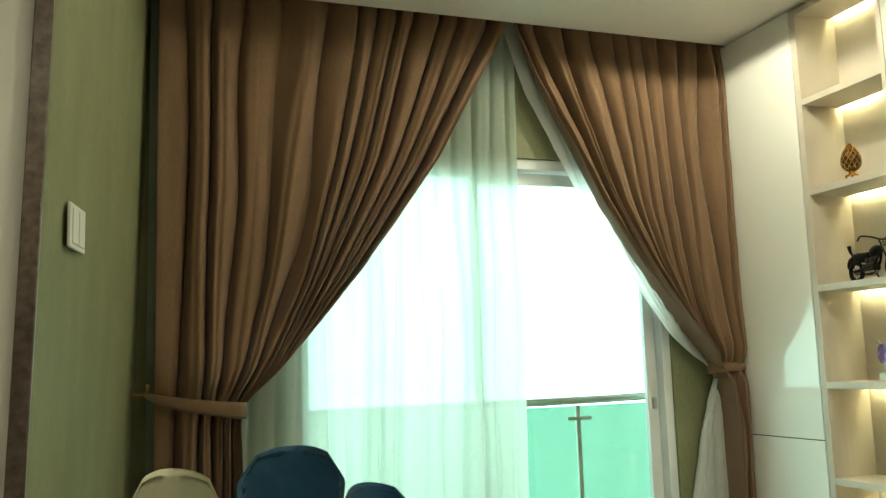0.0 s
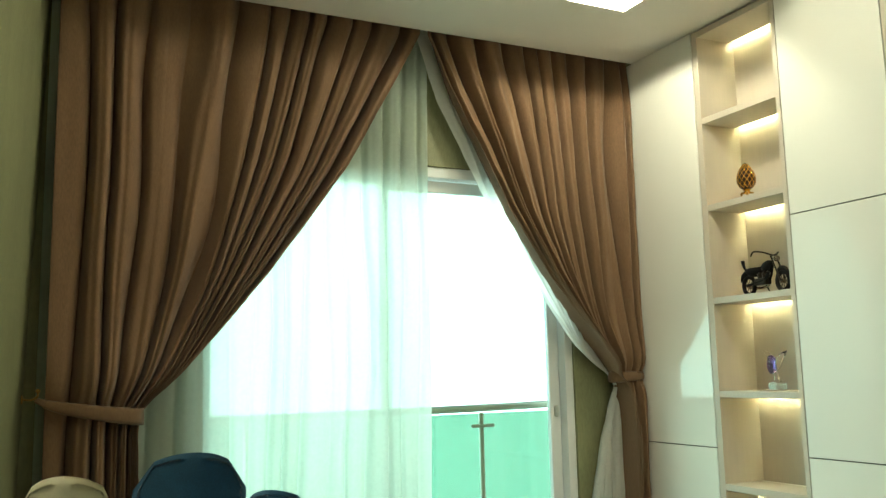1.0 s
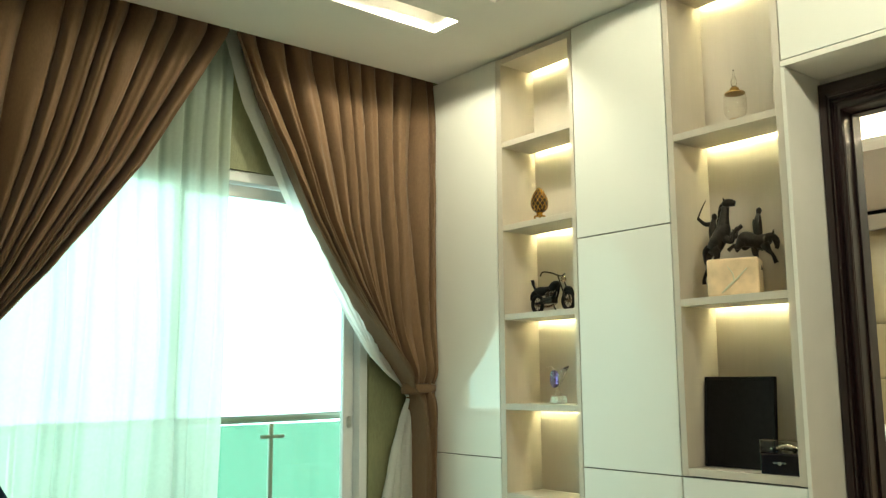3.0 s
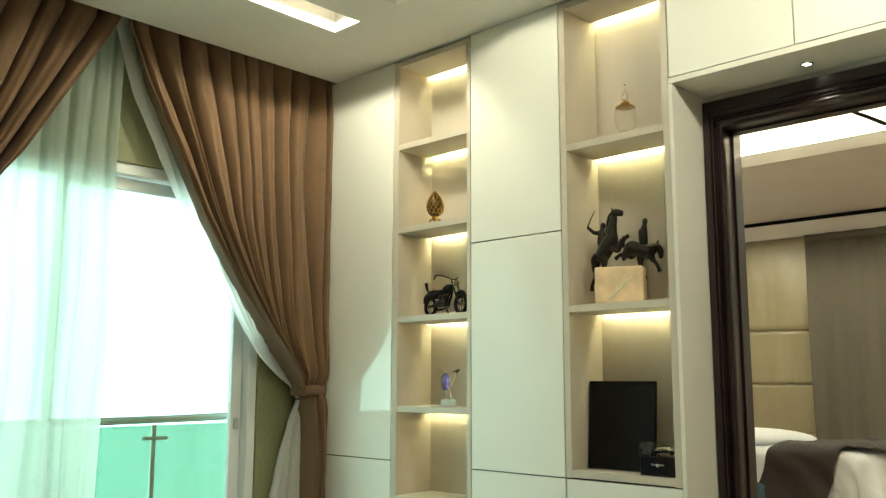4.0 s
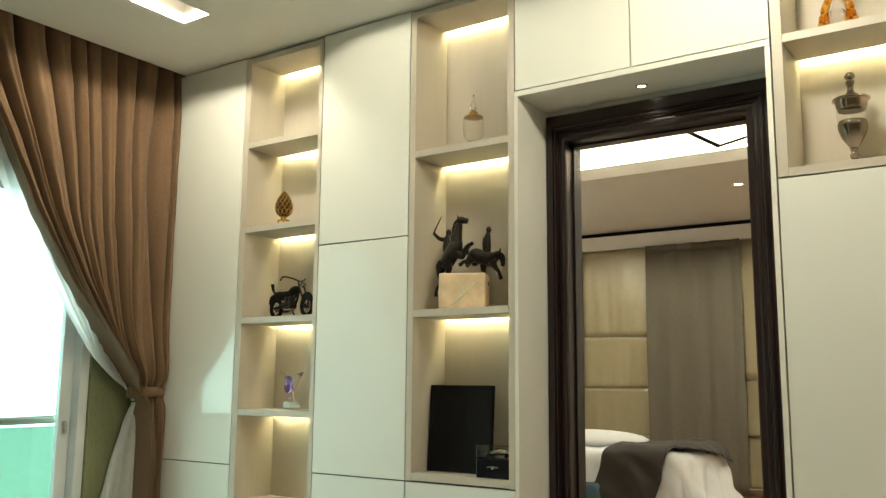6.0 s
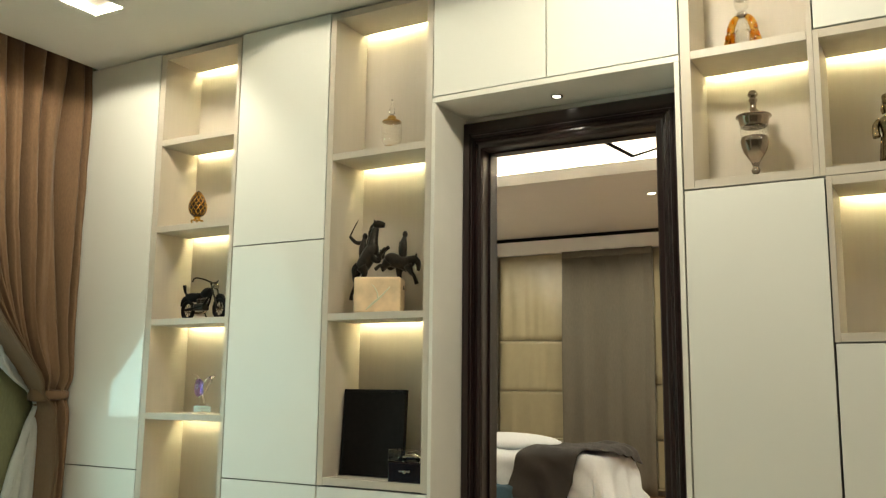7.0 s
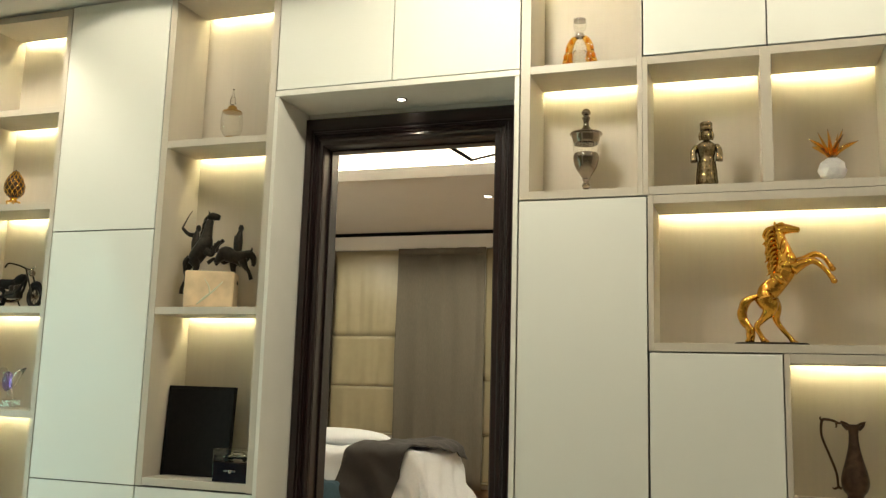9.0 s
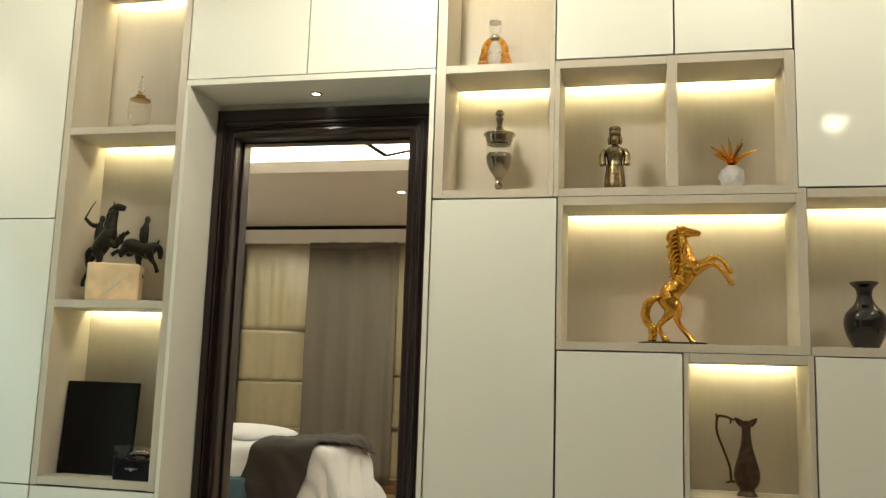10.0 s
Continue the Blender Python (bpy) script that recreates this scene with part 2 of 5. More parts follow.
def prism(outline, z0, z1, bm=None):
    bm = bm or bmesh.new()
    low, high = [bm.verts.new((x, y, z0)) for x, y in outline], [bm.verts.new((x, y, z1)) for x, y in outline]
    n = len(outline)
    for k in range(n):
        bm.faces.new((low[k], low[(k + 1) % n], high[(k + 1) % n], high[k]))
    bm.faces.new(low[::-1])
    bm.faces.new(high)
    return bm


# ---- the large structure ----
FRONT, BACK, WALL = 3.0, 3.245, 3.27

solid("floor", box(-2.6, 3.27, -3.6, 3.97, -0.15, 0.0), TILE, "polished cream stone tile floor of the living room", "floor", "structure")
solid("bedroom_floor", box(3.27, 9.0, -0.6, 4.6, -0.15, 0.0), FLOOR, "warm oak plank floor of the bedroom", "floor", "structure")

bm = bmesh.new()
SLOTS = ((2.15, 2.33), (2.59, 2.77), (3.03, 3.21))
for y0, y1 in ((-3.6, SLOTS[0][0]), (SLOTS[0][1], SLOTS[1][0]), (SLOTS[1][1], SLOTS[2][0]), (SLOTS[2][1], 3.785)):
    box(-2.6, WALL, y0, y1, CEIL, CEIL + 0.15, bm=bm)
for y0, y1 in SLOTS:
    box(-2.6, 0.4, y0, y1, CEIL, CEIL + 0.15, bm=bm)
    box(2.525, WALL, y0, y1, CEIL, CEIL + 0.15, bm=bm)
    box(0.3, 2.6, y0 - 0.05, y1 + 0.05, CEIL + 0.151, CEIL + 0.18, bm=bm)
box(-2.6, WALL, 3.75, 4.12, CEIL + 0.17, CEIL + 0.22, bm=bm)
box(-2.6, WALL, 3.745, 3.785, CEIL + 0.151, CEIL + 0.17, bm=bm)
solid("ceiling", bm, CEILING, "matt off-white ceiling with three recessed light slots", "ceiling", "structure")

for y0, y1 in SLOTS:
    solid("slot_light", box(0.45, 2.47, y0 + 0.004, y0 + 0.016, CEIL + 0.118, CEIL + 0.132), SLOTGLOW, "warm light strip hidden in the ceiling slot", "light strip")

# north wall with the sliding window's opening
WX0, WX1, WHEAD = 0.66, 2.668, 2.19
bm = box(-2.6, WX0, 3.97, 4.12, 0, CEIL + 0.17)
box(WX1, 3.40, 3.97, 4.12, 0, CEIL + 0.17, bm=bm)
box(WX0, WX1, 3.97, 4.12, WHEAD, CEIL + 0.17, bm=bm)
solid("wall_north", bm, OLIVE, "olive papered wall around the balcony window", "wall", "structure")
# west side: a slanting olive wall whose near end is faced with dark stone
def leaning(bm, slope=0.026, level=1.75):
    """Sets an upright a little out of plumb."""
    for v in bm.verts:
        v.co.x += slope * (v.co.z - level)
    return bm


solid("wall_west", leaning(prism([(0.022, 3.966), (-0.228, 2.5), (-0.272, 2.5), (-0.272, 3.966)], 0, CEIL)), OLIVE, "olive textured wallpaper on a side wall", "wall", "structure")
solid("trim", leaning(box(-0.274, -0.226, 2.468, 2.498, 0, CEIL, 0.004)), STONE, "dark polished stone edge trim on the wall end", "trim", "structure")
solid("wall_hall", leaning(box(-2.6, -0.277, 2.50, 2.62, 0, CEIL)), WHITE, "plain white painted wall", "wall", "structure")
# Unseen closing walls, toned dark to cut bounced light and pale reflections.
solid("wall_outer", box(-2.72, -2.6, -3.6, 4.12, 0, CEIL), TAUPEWALL, "unseen taupe wall that closes the room", "wall", "structure")
solid("wall_south", box(-2.6, 3.40, -3.72, -3.6, 0, CEIL), TAUPEWALL, "unseen taupe wall that closes the room", "wall", "structure")
# east wall, with the bedroom doorway
DY0, DY1, DTOP = 0.836, 1.592, 2.176
bm = box(WALL, 3.40, -3.6, DY0 - 0.02, 0, CEIL)
box(WALL, 3.40, DY1 + 0.02, 3.966, 0, CEIL, bm=bm)
box(WALL, 3.40, DY0 - 0.02, DY1 + 0.02, DTOP + 0.02, CEIL, bm=bm)
solid("wall_east", bm, WHITE, "plain white partition wall behind the cabinets", "wall", "structure")

# ---- balcony and distance ----
solid("balcony_floor", box(-1.5, 5.5, 4.12, 5.6, -0.2, -0.02), TILE, "pale tiled balcony slab", "balcony floor", "structure")
bm = bmesh.new()
for x, z in ((-160, -60), (200, -60), (200, 140), (-160, 140)):
    bm.verts.new((x, 130, z))
bm.faces.new(bm.verts)
solid("backdrop", bm, HAZE, "bright white hazy sky beyond the balcony", "sky", "structure")
bm = bmesh.new()
for x, y in ((-900, 6), (900, 6), (900, 900), (-900, 900)):
    bm.verts.new((x, y, -62))
bm.faces.new(bm.verts)
solid("ground", bm, mat("pale_ground", (0.45, 0.5, 0.47), 0.9, grain=0.2, grain_scale=0.05), "pale hazy ground far below", "ground", "structure")

RAIL_Y, RAIL_Z = 5.2, 0.905
railing = thing("balcony_railing", (1.9, RAIL_Y, 0), "balcony railing with mint glass panels and a steel handrail", "railing")
part("handrail", tube([(-1.4, RAIL_Y + 0.10, RAIL_Z - 0.02), (1.2, RAIL_Y + 0.02, RAIL_Z - 0.01), (2.75, RAIL_Y, RAIL_Z), (3.5, RAIL_Y - 0.02, RAIL_Z + 0.012), (5.4, RAIL_Y - 0.05, RAIL_Z + 0.03)], 0.026, sides=14, n=10), STEEL, railing, "brushed steel handrail", True, local=False)
for px in (-0.35, 1.2, 2.745, 4.3):
    part("post", box(px - 0.014, px + 0.014, RAIL_Y - 0.012, RAIL_Y + 0.012, -0.02, RAIL_Z - 0.03, 0.003), STEEL, railing, "brushed steel post", local=False)
    for cz in (0.21, 0.79):
        part("clamp", box(px - 0.085, px + 0.085, RAIL_Y - 0.03, RAIL_Y - 0.013, cz - 0.011, cz + 0.011, 0.004), STEEL, railing, "steel glass clamp", local=False)
for x0, x1 in ((-1.4, -0.37), (-0.33, 1.18), (1.22, 2.728), (2.762, 4.28), (4.32, 5.4)):
    pane = part("glass_panel", box(x0, x1, RAIL_Y + 0.002, RAIL_Y + 0.012, 0.03, RAIL_Z - 0.035), MINT, railing, "mint tinted glass panel", local=False)
    pane.visible_shadow = False

# ---- sliding window ----
win = thing("window_1", (1.5, 4.03, 0), "white aluminium sliding balcony window with clear glass", "window", kind="structure")
FY0, FY1 = 3.985, 4.10
part("window_frame", box(WX0, WX1, FY0, FY1, WHEAD - 0.055, WHEAD, 0.004), ALU, win, local=False)
part("window_frame", box(WX0, WX0 + 0.045, FY0, FY1, 0.0, WHEAD - 0.055, 0.004), ALU, win, local=False)
part("window_frame", box(WX1 - 0.05, WX1, FY0, FY1, 0.0, WHEAD - 0.055, 0.004), ALU, win, local=False)
part("window_frame", box(WX0 + 0.045, WX1 - 0.05, FY0, FY1, 0.0, 0.04, 0.004), ALU, win, local=False)


def leaf(x0, x1, y, w, meet0, meet1):
    z0, z1 = 0.045, WHEAD - 0.06
    sash = part("sash", box(x0, x0 + meet0, y, y + 0.035, z0, z1, 0.004), ALU, win, "white aluminium sliding sash", local=False)
    part("stile", box(x1 - meet1, x1, y, y + 0.035, z0, z1, 0.004), ALU, sash, local=False)
    part("rail", box(x0 + meet0, x1 - meet1, y, y + 0.035, z1 - w, z1, 0.004), ALU, sash, local=False)
    part("rail", box(x0 + meet0, x1 - meet1, y, y + 0.035, z0, z0 + w, 0.004), ALU, sash, local=False)
    p = part("pane", box(x0 + meet0, x1 - meet1, y + 0.014, y + 0.02, z0 + w, z1 - w), PANE, sash, local=False)
    p.visible_shadow = False
    return sash


leaf(WX0 + 0.047, 1.61, 3.995, 0.045, 0.045, 0.025)
s = leaf(1.588, WX1 - 0.055, 4.04, 0.062, 0.022, 0.062)
part("lock", box(2.568, 2.594, 4.022, 4.04, 0.895, 0.955, 0.008), STEEL, s, "steel crescent lock", local=False)

# ---- curtains ----


def drape(name, anchor, sign, edge, y, z0, z1, folds, depth, material, label, category, seed, cols=300, rows=70, puff=0.0, tie=None, thick=0.003):
    """Pleated cloth that hangs from anchor and is drawn towards it; edge: pairs of height and width."""
    rng = np.random.RandomState(seed)
    hs, ws = np.array(edge)[::-1].T if edge[0][0] > edge[-1][0] else np.array(edge).T
    width = max(ws)
    knots = np.cumsum(rng.uniform(0.5, 1.6, folds + 1))
    knots = (knots - knots[0]) / (knots[-1] - knots[0])
    lift = rng.uniform(0.35, 1.3, folds + 1)
    bm = bmesh.new()
    grid = []
    for j in range(rows + 1):
        z = z1 + (z0 - z1) * j / rows
        r = np.interp(z, hs, ws)
        c = width / r - 1
        line = []
        for i in range(cols + 1):
            u = i / cols
            bend = 1 + min(0.25, 0.85 / max(c, 0.1))
            g = u * width / (1 + c * u**bend)
            squeeze = (1 + c * u**bend * (1 - bend)) / (1 + c * u**bend) ** 2
            ph = np.interp(u, knots, np.arange(folds + 1))
            k = np.interp(u, knots, lift)
            near = min(1.0, 0.40 + (z1 - z) / 0.6)
            drift = 0.42 * noise.noise((u * 9, z * 1.1, seed + 11)) * near
            a = 2 * math.pi * (ph + 0.5 + drift * min(1.0, 12 * u))
            wave = 2 * abs(math.sin(0.5 * a + 0.35 * k * math.sin(a))) ** 0.85 - 1 + (0.05 + 0.08 * (1 - squeeze)) * near * math.cos(2.7 * a + 5 * k)
            amp = depth * k * near * (0.75 + 0.45 * (1 - squeeze)) * (1 + 0.18 * noise.noise((ph * 0.9, z * 2.2, seed)))
            sway = 0.012 * noise.noise((ph * 0.5, z * 1.3, seed + 7)) * near + 0.004 * noise.noise((ph * 2.3, z * 9, seed + 3)) * near
            bulge = 0.0
            if tie:
                d = z - tie
                bulge = puff * (math.exp(-((d - 0.13) / 0.14) ** 2) + 0.35 * math.exp(-((d + 0.28) / 0.2) ** 2)) * (0.35 + 0.65 * math.sin(math.pi * min(1, g / max(r, 1e-3))))
                pinch = 1 - 0.55 * math.exp(-(d / 0.055) ** 2)
                amp *= pinch
            line.append(bm.verts.new((anchor + sign * (g + sway * u), y - amp * wave - bulge + sway, z)))
        grid.append(line)
    cut = 2
    root = thing(name, (anchor, y, z0), label, category)
    for piece, lines in (("heading", grid[: cut + 1]), ("cloth", grid[cut:])):
        copy = bmesh.new()
        lines = [[copy.verts.new(v.co) for v in line] for line in lines]
        for a, b in zip(lines, lines[1:]):
            for i in range(cols):
                copy.faces.new((a[i], a[i + 1], b[i + 1], b[i]))
        ob = part(piece, copy, material, root, smooth=True, local=False)
        if thick:
            mod = ob.modifiers.new("thickness", "SOLIDIFY")
            mod.thickness, mod.offset = thick, 0
    bm.free()
    return root


TOP = CEIL + 0.13
drape("drape", 0.082, 1, [(2.96, 1.66), (2.82, 1.645), (2.41, 1.415), (2.10, 1.235), (1.82, 1.035), (1.59, 0.87), (1.34, 0.665), (1.17, 0.515), (1.06, 0.40), (1.0, 0.355), (0.92, 0.345), (0.64, 0.345), (0.02, 0.40)],
      3.85, 0.02, TOP, 12, 0.072, BROWN, "brown woven drape tied back beside the window", "curtain", 3, cols=420, rows=90, puff=0.10, tie=1.02)
drape("drape", 2.988, -1, [(2.96, 1.235), (2.82, 1.205), (2.555, 1.096), (2.29, 0.955), (1.965, 0.783), (1.653, 0.578), (1.381, 0.366), (1.20, 0.215), (1.12, 0.155), (1.06, 0.112), (0.80, 0.082), (0.45, 0.085), (0.02, 0.11)],
      3.85, 0.02, TOP, 11, 0.074, BROWN, "brown woven drape tied back beside the cabinets", "curtain", 11, cols=360, rows=90, puff=0.03, tie=1.10)
drape("sheer_curtain", 2.965, -1, [(2.96, 1.25), (2.82, 1.215), (2.505, 1.12), (2.196, 0.95), (1.913, 0.79), (1.685, 0.635), (1.513, 0.515), (1.282, 0.355), (1.17, 0.225), (1.11, 0.130), (1.05, 0.092), (0.79, 0.186), (0.45, 0.260), (0.02, 0.34)],
      3.90, 0.02, TOP, 9, 0.014, LINING, "white sheer curtain gathered into a tied brown drape", "curtain", 21, cols=160, rows=80, tie=1.10, thick=0)
drape("sheer_curtain", 0.05, 1, [(2.96, 1.755), (0.02, 1.725)], 3.925, 0.02, TOP, 17, 0.028, VOILE, "white sheer curtain across the window, green daylight in its colour", "curtain", 5, cols=260, rows=40, thick=0)


def tieback(points, label):
    bm = bmesh.new()
    line = smoothed(points, 10)
    rows = []
    for q in line:
        x, y, z, h = q
        rows.append([bm.verts.new((x, y + dy, z + dz * h)) for dy, dz in ((0, -1), (-0.004, -0.6), (-0.006, 0), (-0.004, 0.6), (0, 1), (0.006, 0.6), (0.006, -0.6))])
    for a, b in zip(rows, rows[1:]):
        for k in range(7):
            bm.faces.new((a[k], a[(k + 1) % 7], b[(k + 1) % 7], b[k]))
    bm.faces.new(rows[0])
    bm.faces.new(rows[-1][::-1])
    return solid("tieback", bm, BROWN, label, "curtain tieback", smooth=True)


tieback([(0.045, 3.80, 1.072, 0.010), (0.12, 3.745, 1.045, 0.022), (0.26, 3.72, 1.018, 0.029), (0.40, 3.73, 0.998, 0.034), (0.45, 3.78, 0.995, 0.034), (0.44, 3.89, 0.995, 0.032)], "brown fabric tieback round the drape, hooked to the wall")
tieback([(2.99, 3.80, 1.10, 0.02), (2.95, 3.790, 1.10, 0.026), (2.88, 3.790, 1.10, 0.027), (2.845, 3.81, 1.10, 0.032), (2.82, 3.86, 1.10, 0.032), (2.84, 3.91, 1.10, 0.03)], "brown fabric tieback round the drape beside the cabinets")
hook = thing("tieback_hook", (0.004, 3.80, 1.075), "small brass tieback hook on the olive wall", "curtain hook")
part("plate", lathe([(0.018, 0), (0.018, 0.004), (0.008, 0.008)], 16), OLDGOLD, hook, smooth=True).matrix_basis = pose(-0.006, 0, 0, 0, 90, 0)
part("arm", tube([(0, 0, 0), (0.03, -0.005, -0.002), (0.05, -0.01, 0.01), (0.052, -0.012, 0.028)], 0.004), OLDGOLD, hook, smooth=True)
part("knob", ball(0.052, -0.012, 0.032, 0.009), OLDGOLD, hook, smooth=True)

# ---- wall plate on the olive wall ----
plate = thing("switch_plate", pose(-0.166, 2.79, 1.590, 0, 0, -9.9), "white plastic switch plate on the olive wall", "light switch")
part("plate", box(-0.004, 0.006, -0.09, 0.09, -0.066, 0.066, 0.003), PLASTIC, plate)
part("rocker", box(0.006, 0.010, -0.072, -0.004, -0.052, 0.052, 0.003), PLASTIC, plate)
part("rocker", box(0.006, 0.010, 0.004, 0.072, -0.052, 0.052, 0.003), PLASTIC, plate)

# ---- the cabinet wall ----
GAP = 0.0025


def door_panel(unit, y0, y1, z0, z1):
    return part("door", box(FRONT, FRONT + 0.02, y0 + GAP, y1 - GAP, z0 + GAP, z1 - GAP, 0.0015), LACQUER, unit, "glossy white lacquered door", local=False)


def closed_unit(y0, y1, z0, z1, seams, label, group="wall cabinets", splits=()):
    """A cupboard with flush doors; seams are heights and splits places at which doors meet."""
    unit = thing("cabinet", (FRONT + 0.13, (y0 + y1) / 2, z0), label, "cabinet", group)
    part("body", box(FRONT + 0.024, WALL - 0.002, y0 + 0.001, y1 - 0.001, z0 + 0.001, z1 - 0.001), REVEAL, unit, local=False)
    zs, ys = [z0, *seams, z1], [y0, *splits, y1]
    for a, b in zip(zs, zs[1:]):
        for c, d in zip(ys, ys[1:]):
            door_panel(unit, c, d, a, b)
    return unit


def shelf_board(unit, y0, y1, top, thick=0.03):
    part("shelf", box(FRONT + 0.001, 3.212, y0, y1, top - thick, top, 0.0012), LAMINATE, unit, local=False)
    part("led_profile", box(3.212, BACK, y0, y1, top - 0.005, top - 0.001), CARCASS, unit, local=False)
    part("led_strip", box(3.2195, 3.2245, y0 + 0.014, y1 - 0.014, top - 0.009, top - 0.0055), LED, unit, "glowing warm LED strip", local=False)


def open_unit(y0, y1, z0, z1, tops, side0, side1, label, lit_top=True, edge=LAMINATE, group="open shelf units"):
    """An open shelf case between y0 and y1, with boards whose upper faces are at tops."""
    unit = thing("shelf_unit", (FRONT + 0.13, (y0 + y1) / 2, z0), label, "shelf unit", group)
    part("side_panel", box(FRONT, BACK, y0 + 0.0005, y0 + side0, z0, z1, 0.001), edge, unit, local=False)
    part("side_panel", box(FRONT, BACK, y1 - side1, y1 - 0.0005, z0, z1, 0.001), edge, unit, local=False)
    part("back_panel", box(BACK + 0.0005, WALL - 0.002, y0 + 0.001, y1 - 0.001, z0, z1), LAMINATE, unit, local=False)
    a, b = y0 + side0 + 0.0004, y1 - side1 - 0.0004
    for top in tops:
        shelf_board(unit, a, b, top)
    if lit_top:
        shelf_board(unit, a, b, z1 - 0.001)
    return unit


P1 = "tall glossy white cabinet beside the curtain"
closed_unit(3.292, 3.82, 0.0, CEIL - 0.004, [0.757], P1)
open_unit(2.752, 3.290, 0.0, CEIL - 0.012, [2.365, 1.926, 1.470, 1.025, 0.594, 0.10], 0.024, 0.038, "tall narrow beige open shelf unit with lit shelves")
closed_unit(2.224, 2.750, 0.0, CEIL - 0.004, [0.752, 1.792], "tall glossy white cabinet between two open shelf units")
u = open_unit(1.690, 2.222, 0.755, CEIL - 0.012, [2.166, 1.466, 0.787], 0.030, 0.030, "wide beige open shelf unit with lit shelves")
closed_unit(1.690, 2.222, 0.0, 0.752, [], "low glossy white cabinet under an open shelf unit")
solid("cabinet_end_panel", box(FRONT - 0.004, WALL - 0.002, 1.672, 1.6885, 0.0, 2.318, 0.001), CARCASS, "white end panel lining the door recess", "panel", "structure")
solid("cabinet_end_panel", box(FRONT - 0.004, WALL - 0.002, 0.674, 0.692, 0.0, 2.318, 0.001), CARCASS, "white end panel lining the door recess", "panel", "structure")
closed_unit(0.672, 1.688, 2.345, CEIL - 0.004, [], "glossy white overhead cabinet above the bedroom door", splits=[1.183])
solid("soffit", box(FRONT - 0.002, WALL - 0.002, 0.674, 1.6885, 2.32, 2.343, 0.001), CARCASS, "white soffit panel above the door recess", "panel", "structure")

# right-hand run
open_unit(0.232, 0.670, 1.852, CEIL - 0.012, [2.351, 1.881], 0.018, 0.036, "beige open shelf unit beside the overhead cabinet")
closed_unit(0.218, 0.672, 0.0, 1.848, [], "tall glossy white cabinet beside the bedroom door")
unit = thing("shelf_unit", (3.12, -0.17, 1.85), "beige open shelf unit with two lit niches", "shelf unit", "open shelf units")
part("side_panel", box(FRONT, BACK, 0.214, 0.2315, 1.852, 2.351, 0.001), LAMINATE, unit, local=False)
part("divider", box(FRONT + 0.0005, BACK, -0.193, -0.158, 1.8815, 2.351, 0.001), LAMINATE, unit, local=False)
part("side_panel", box(FRONT, BACK, -0.578, -0.545, 1.852, 2.351, 0.001), LAMINATE, unit, local=False)
part("back_panel", box(BACK + 0.0005, WALL - 0.002, -0.578, 0.231, 1.852, 2.351), LAMINATE, unit, local=False)
part("shelf", box(FRONT + 0.001, BACK, -0.5445, 0.2135, 1.852, 1.881, 0.001), LAMINATE, unit, local=False)
shelf_board(unit, -0.1575, 0.2135, 2.351)
shelf_board(unit, -0.5445, -0.1935, 2.351)
closed_unit(-0.575, 0.230, 2.354, CEIL - 0.004, [], "glossy white overhead cabinet above lit niches", splits=[-0.183])
unit = thing("shelf_unit", (3.12, -0.17, 1.315), "wide beige open niche with a lit top", "shelf unit", "open shelf units")
part("side_panel", box(FRONT, BACK, 0.198, 0.216, 1.316, 1.850, 0.001), LAMINATE, unit, local=False)
part("side_panel", box(FRONT, BACK, -0.603, -0.571, 1.316, 1.8505, 0.001), LAMINATE, unit, local=False)
part("back_panel", box(BACK + 0.0005, WALL - 0.002, -0.603, 0.216, 1.316, 1.850), LAMINATE, unit, local=False)
shelf_board(unit, -0.5705, 0.1975, 1.850, 0.012 + 0.018)
part("filler", box(FRONT, BACK, -0.603, -0.5785, 1.8515, 1.8695), LAMINATE, unit, local=False)
part("shelf", box(FRONT + 0.001, BACK, -0.5705, 0.1975, 1.317, 1.345, 0.001), LAMINATE, unit, local=False)
closed_unit(-0.205, 0.216, 0.0, 1.314, [], "glossy white cabinet under a wide open niche")
open_unit(-0.612, -0.206, 0.80, 1.3155, [0.852], 0.018, 0.018, "narrow beige open niche with a lit top")
closed_unit(-0.612, -0.206, 0.0, 0.798, [], "low glossy white cabinet under a narrow niche")
open_unit(-1.15, -0.6035, 1.316, 1.868, [1.345], 0.02, 0.002, "beige open niche with a lit top beside the wide niche")
closed_unit(-1.15, -0.578, 1.871, CEIL - 0.004, [], "tall glossy white overhead cabinet")
closed_unit(-1.15, -0.614, 0.0, 1.314, [], "tall glossy white lower cabinet")
closed_unit(-1.95, -1.152, 0.0, CEIL - 0.004, [1.5], "tall glossy white cabinet at the end of the row")

# ---- bedroom door frame ----
frame_1 = thing("door_frame", (3.3, 1.2, 0), "dark mahogany door frame with moulded casing", "door frame", kind="structure")


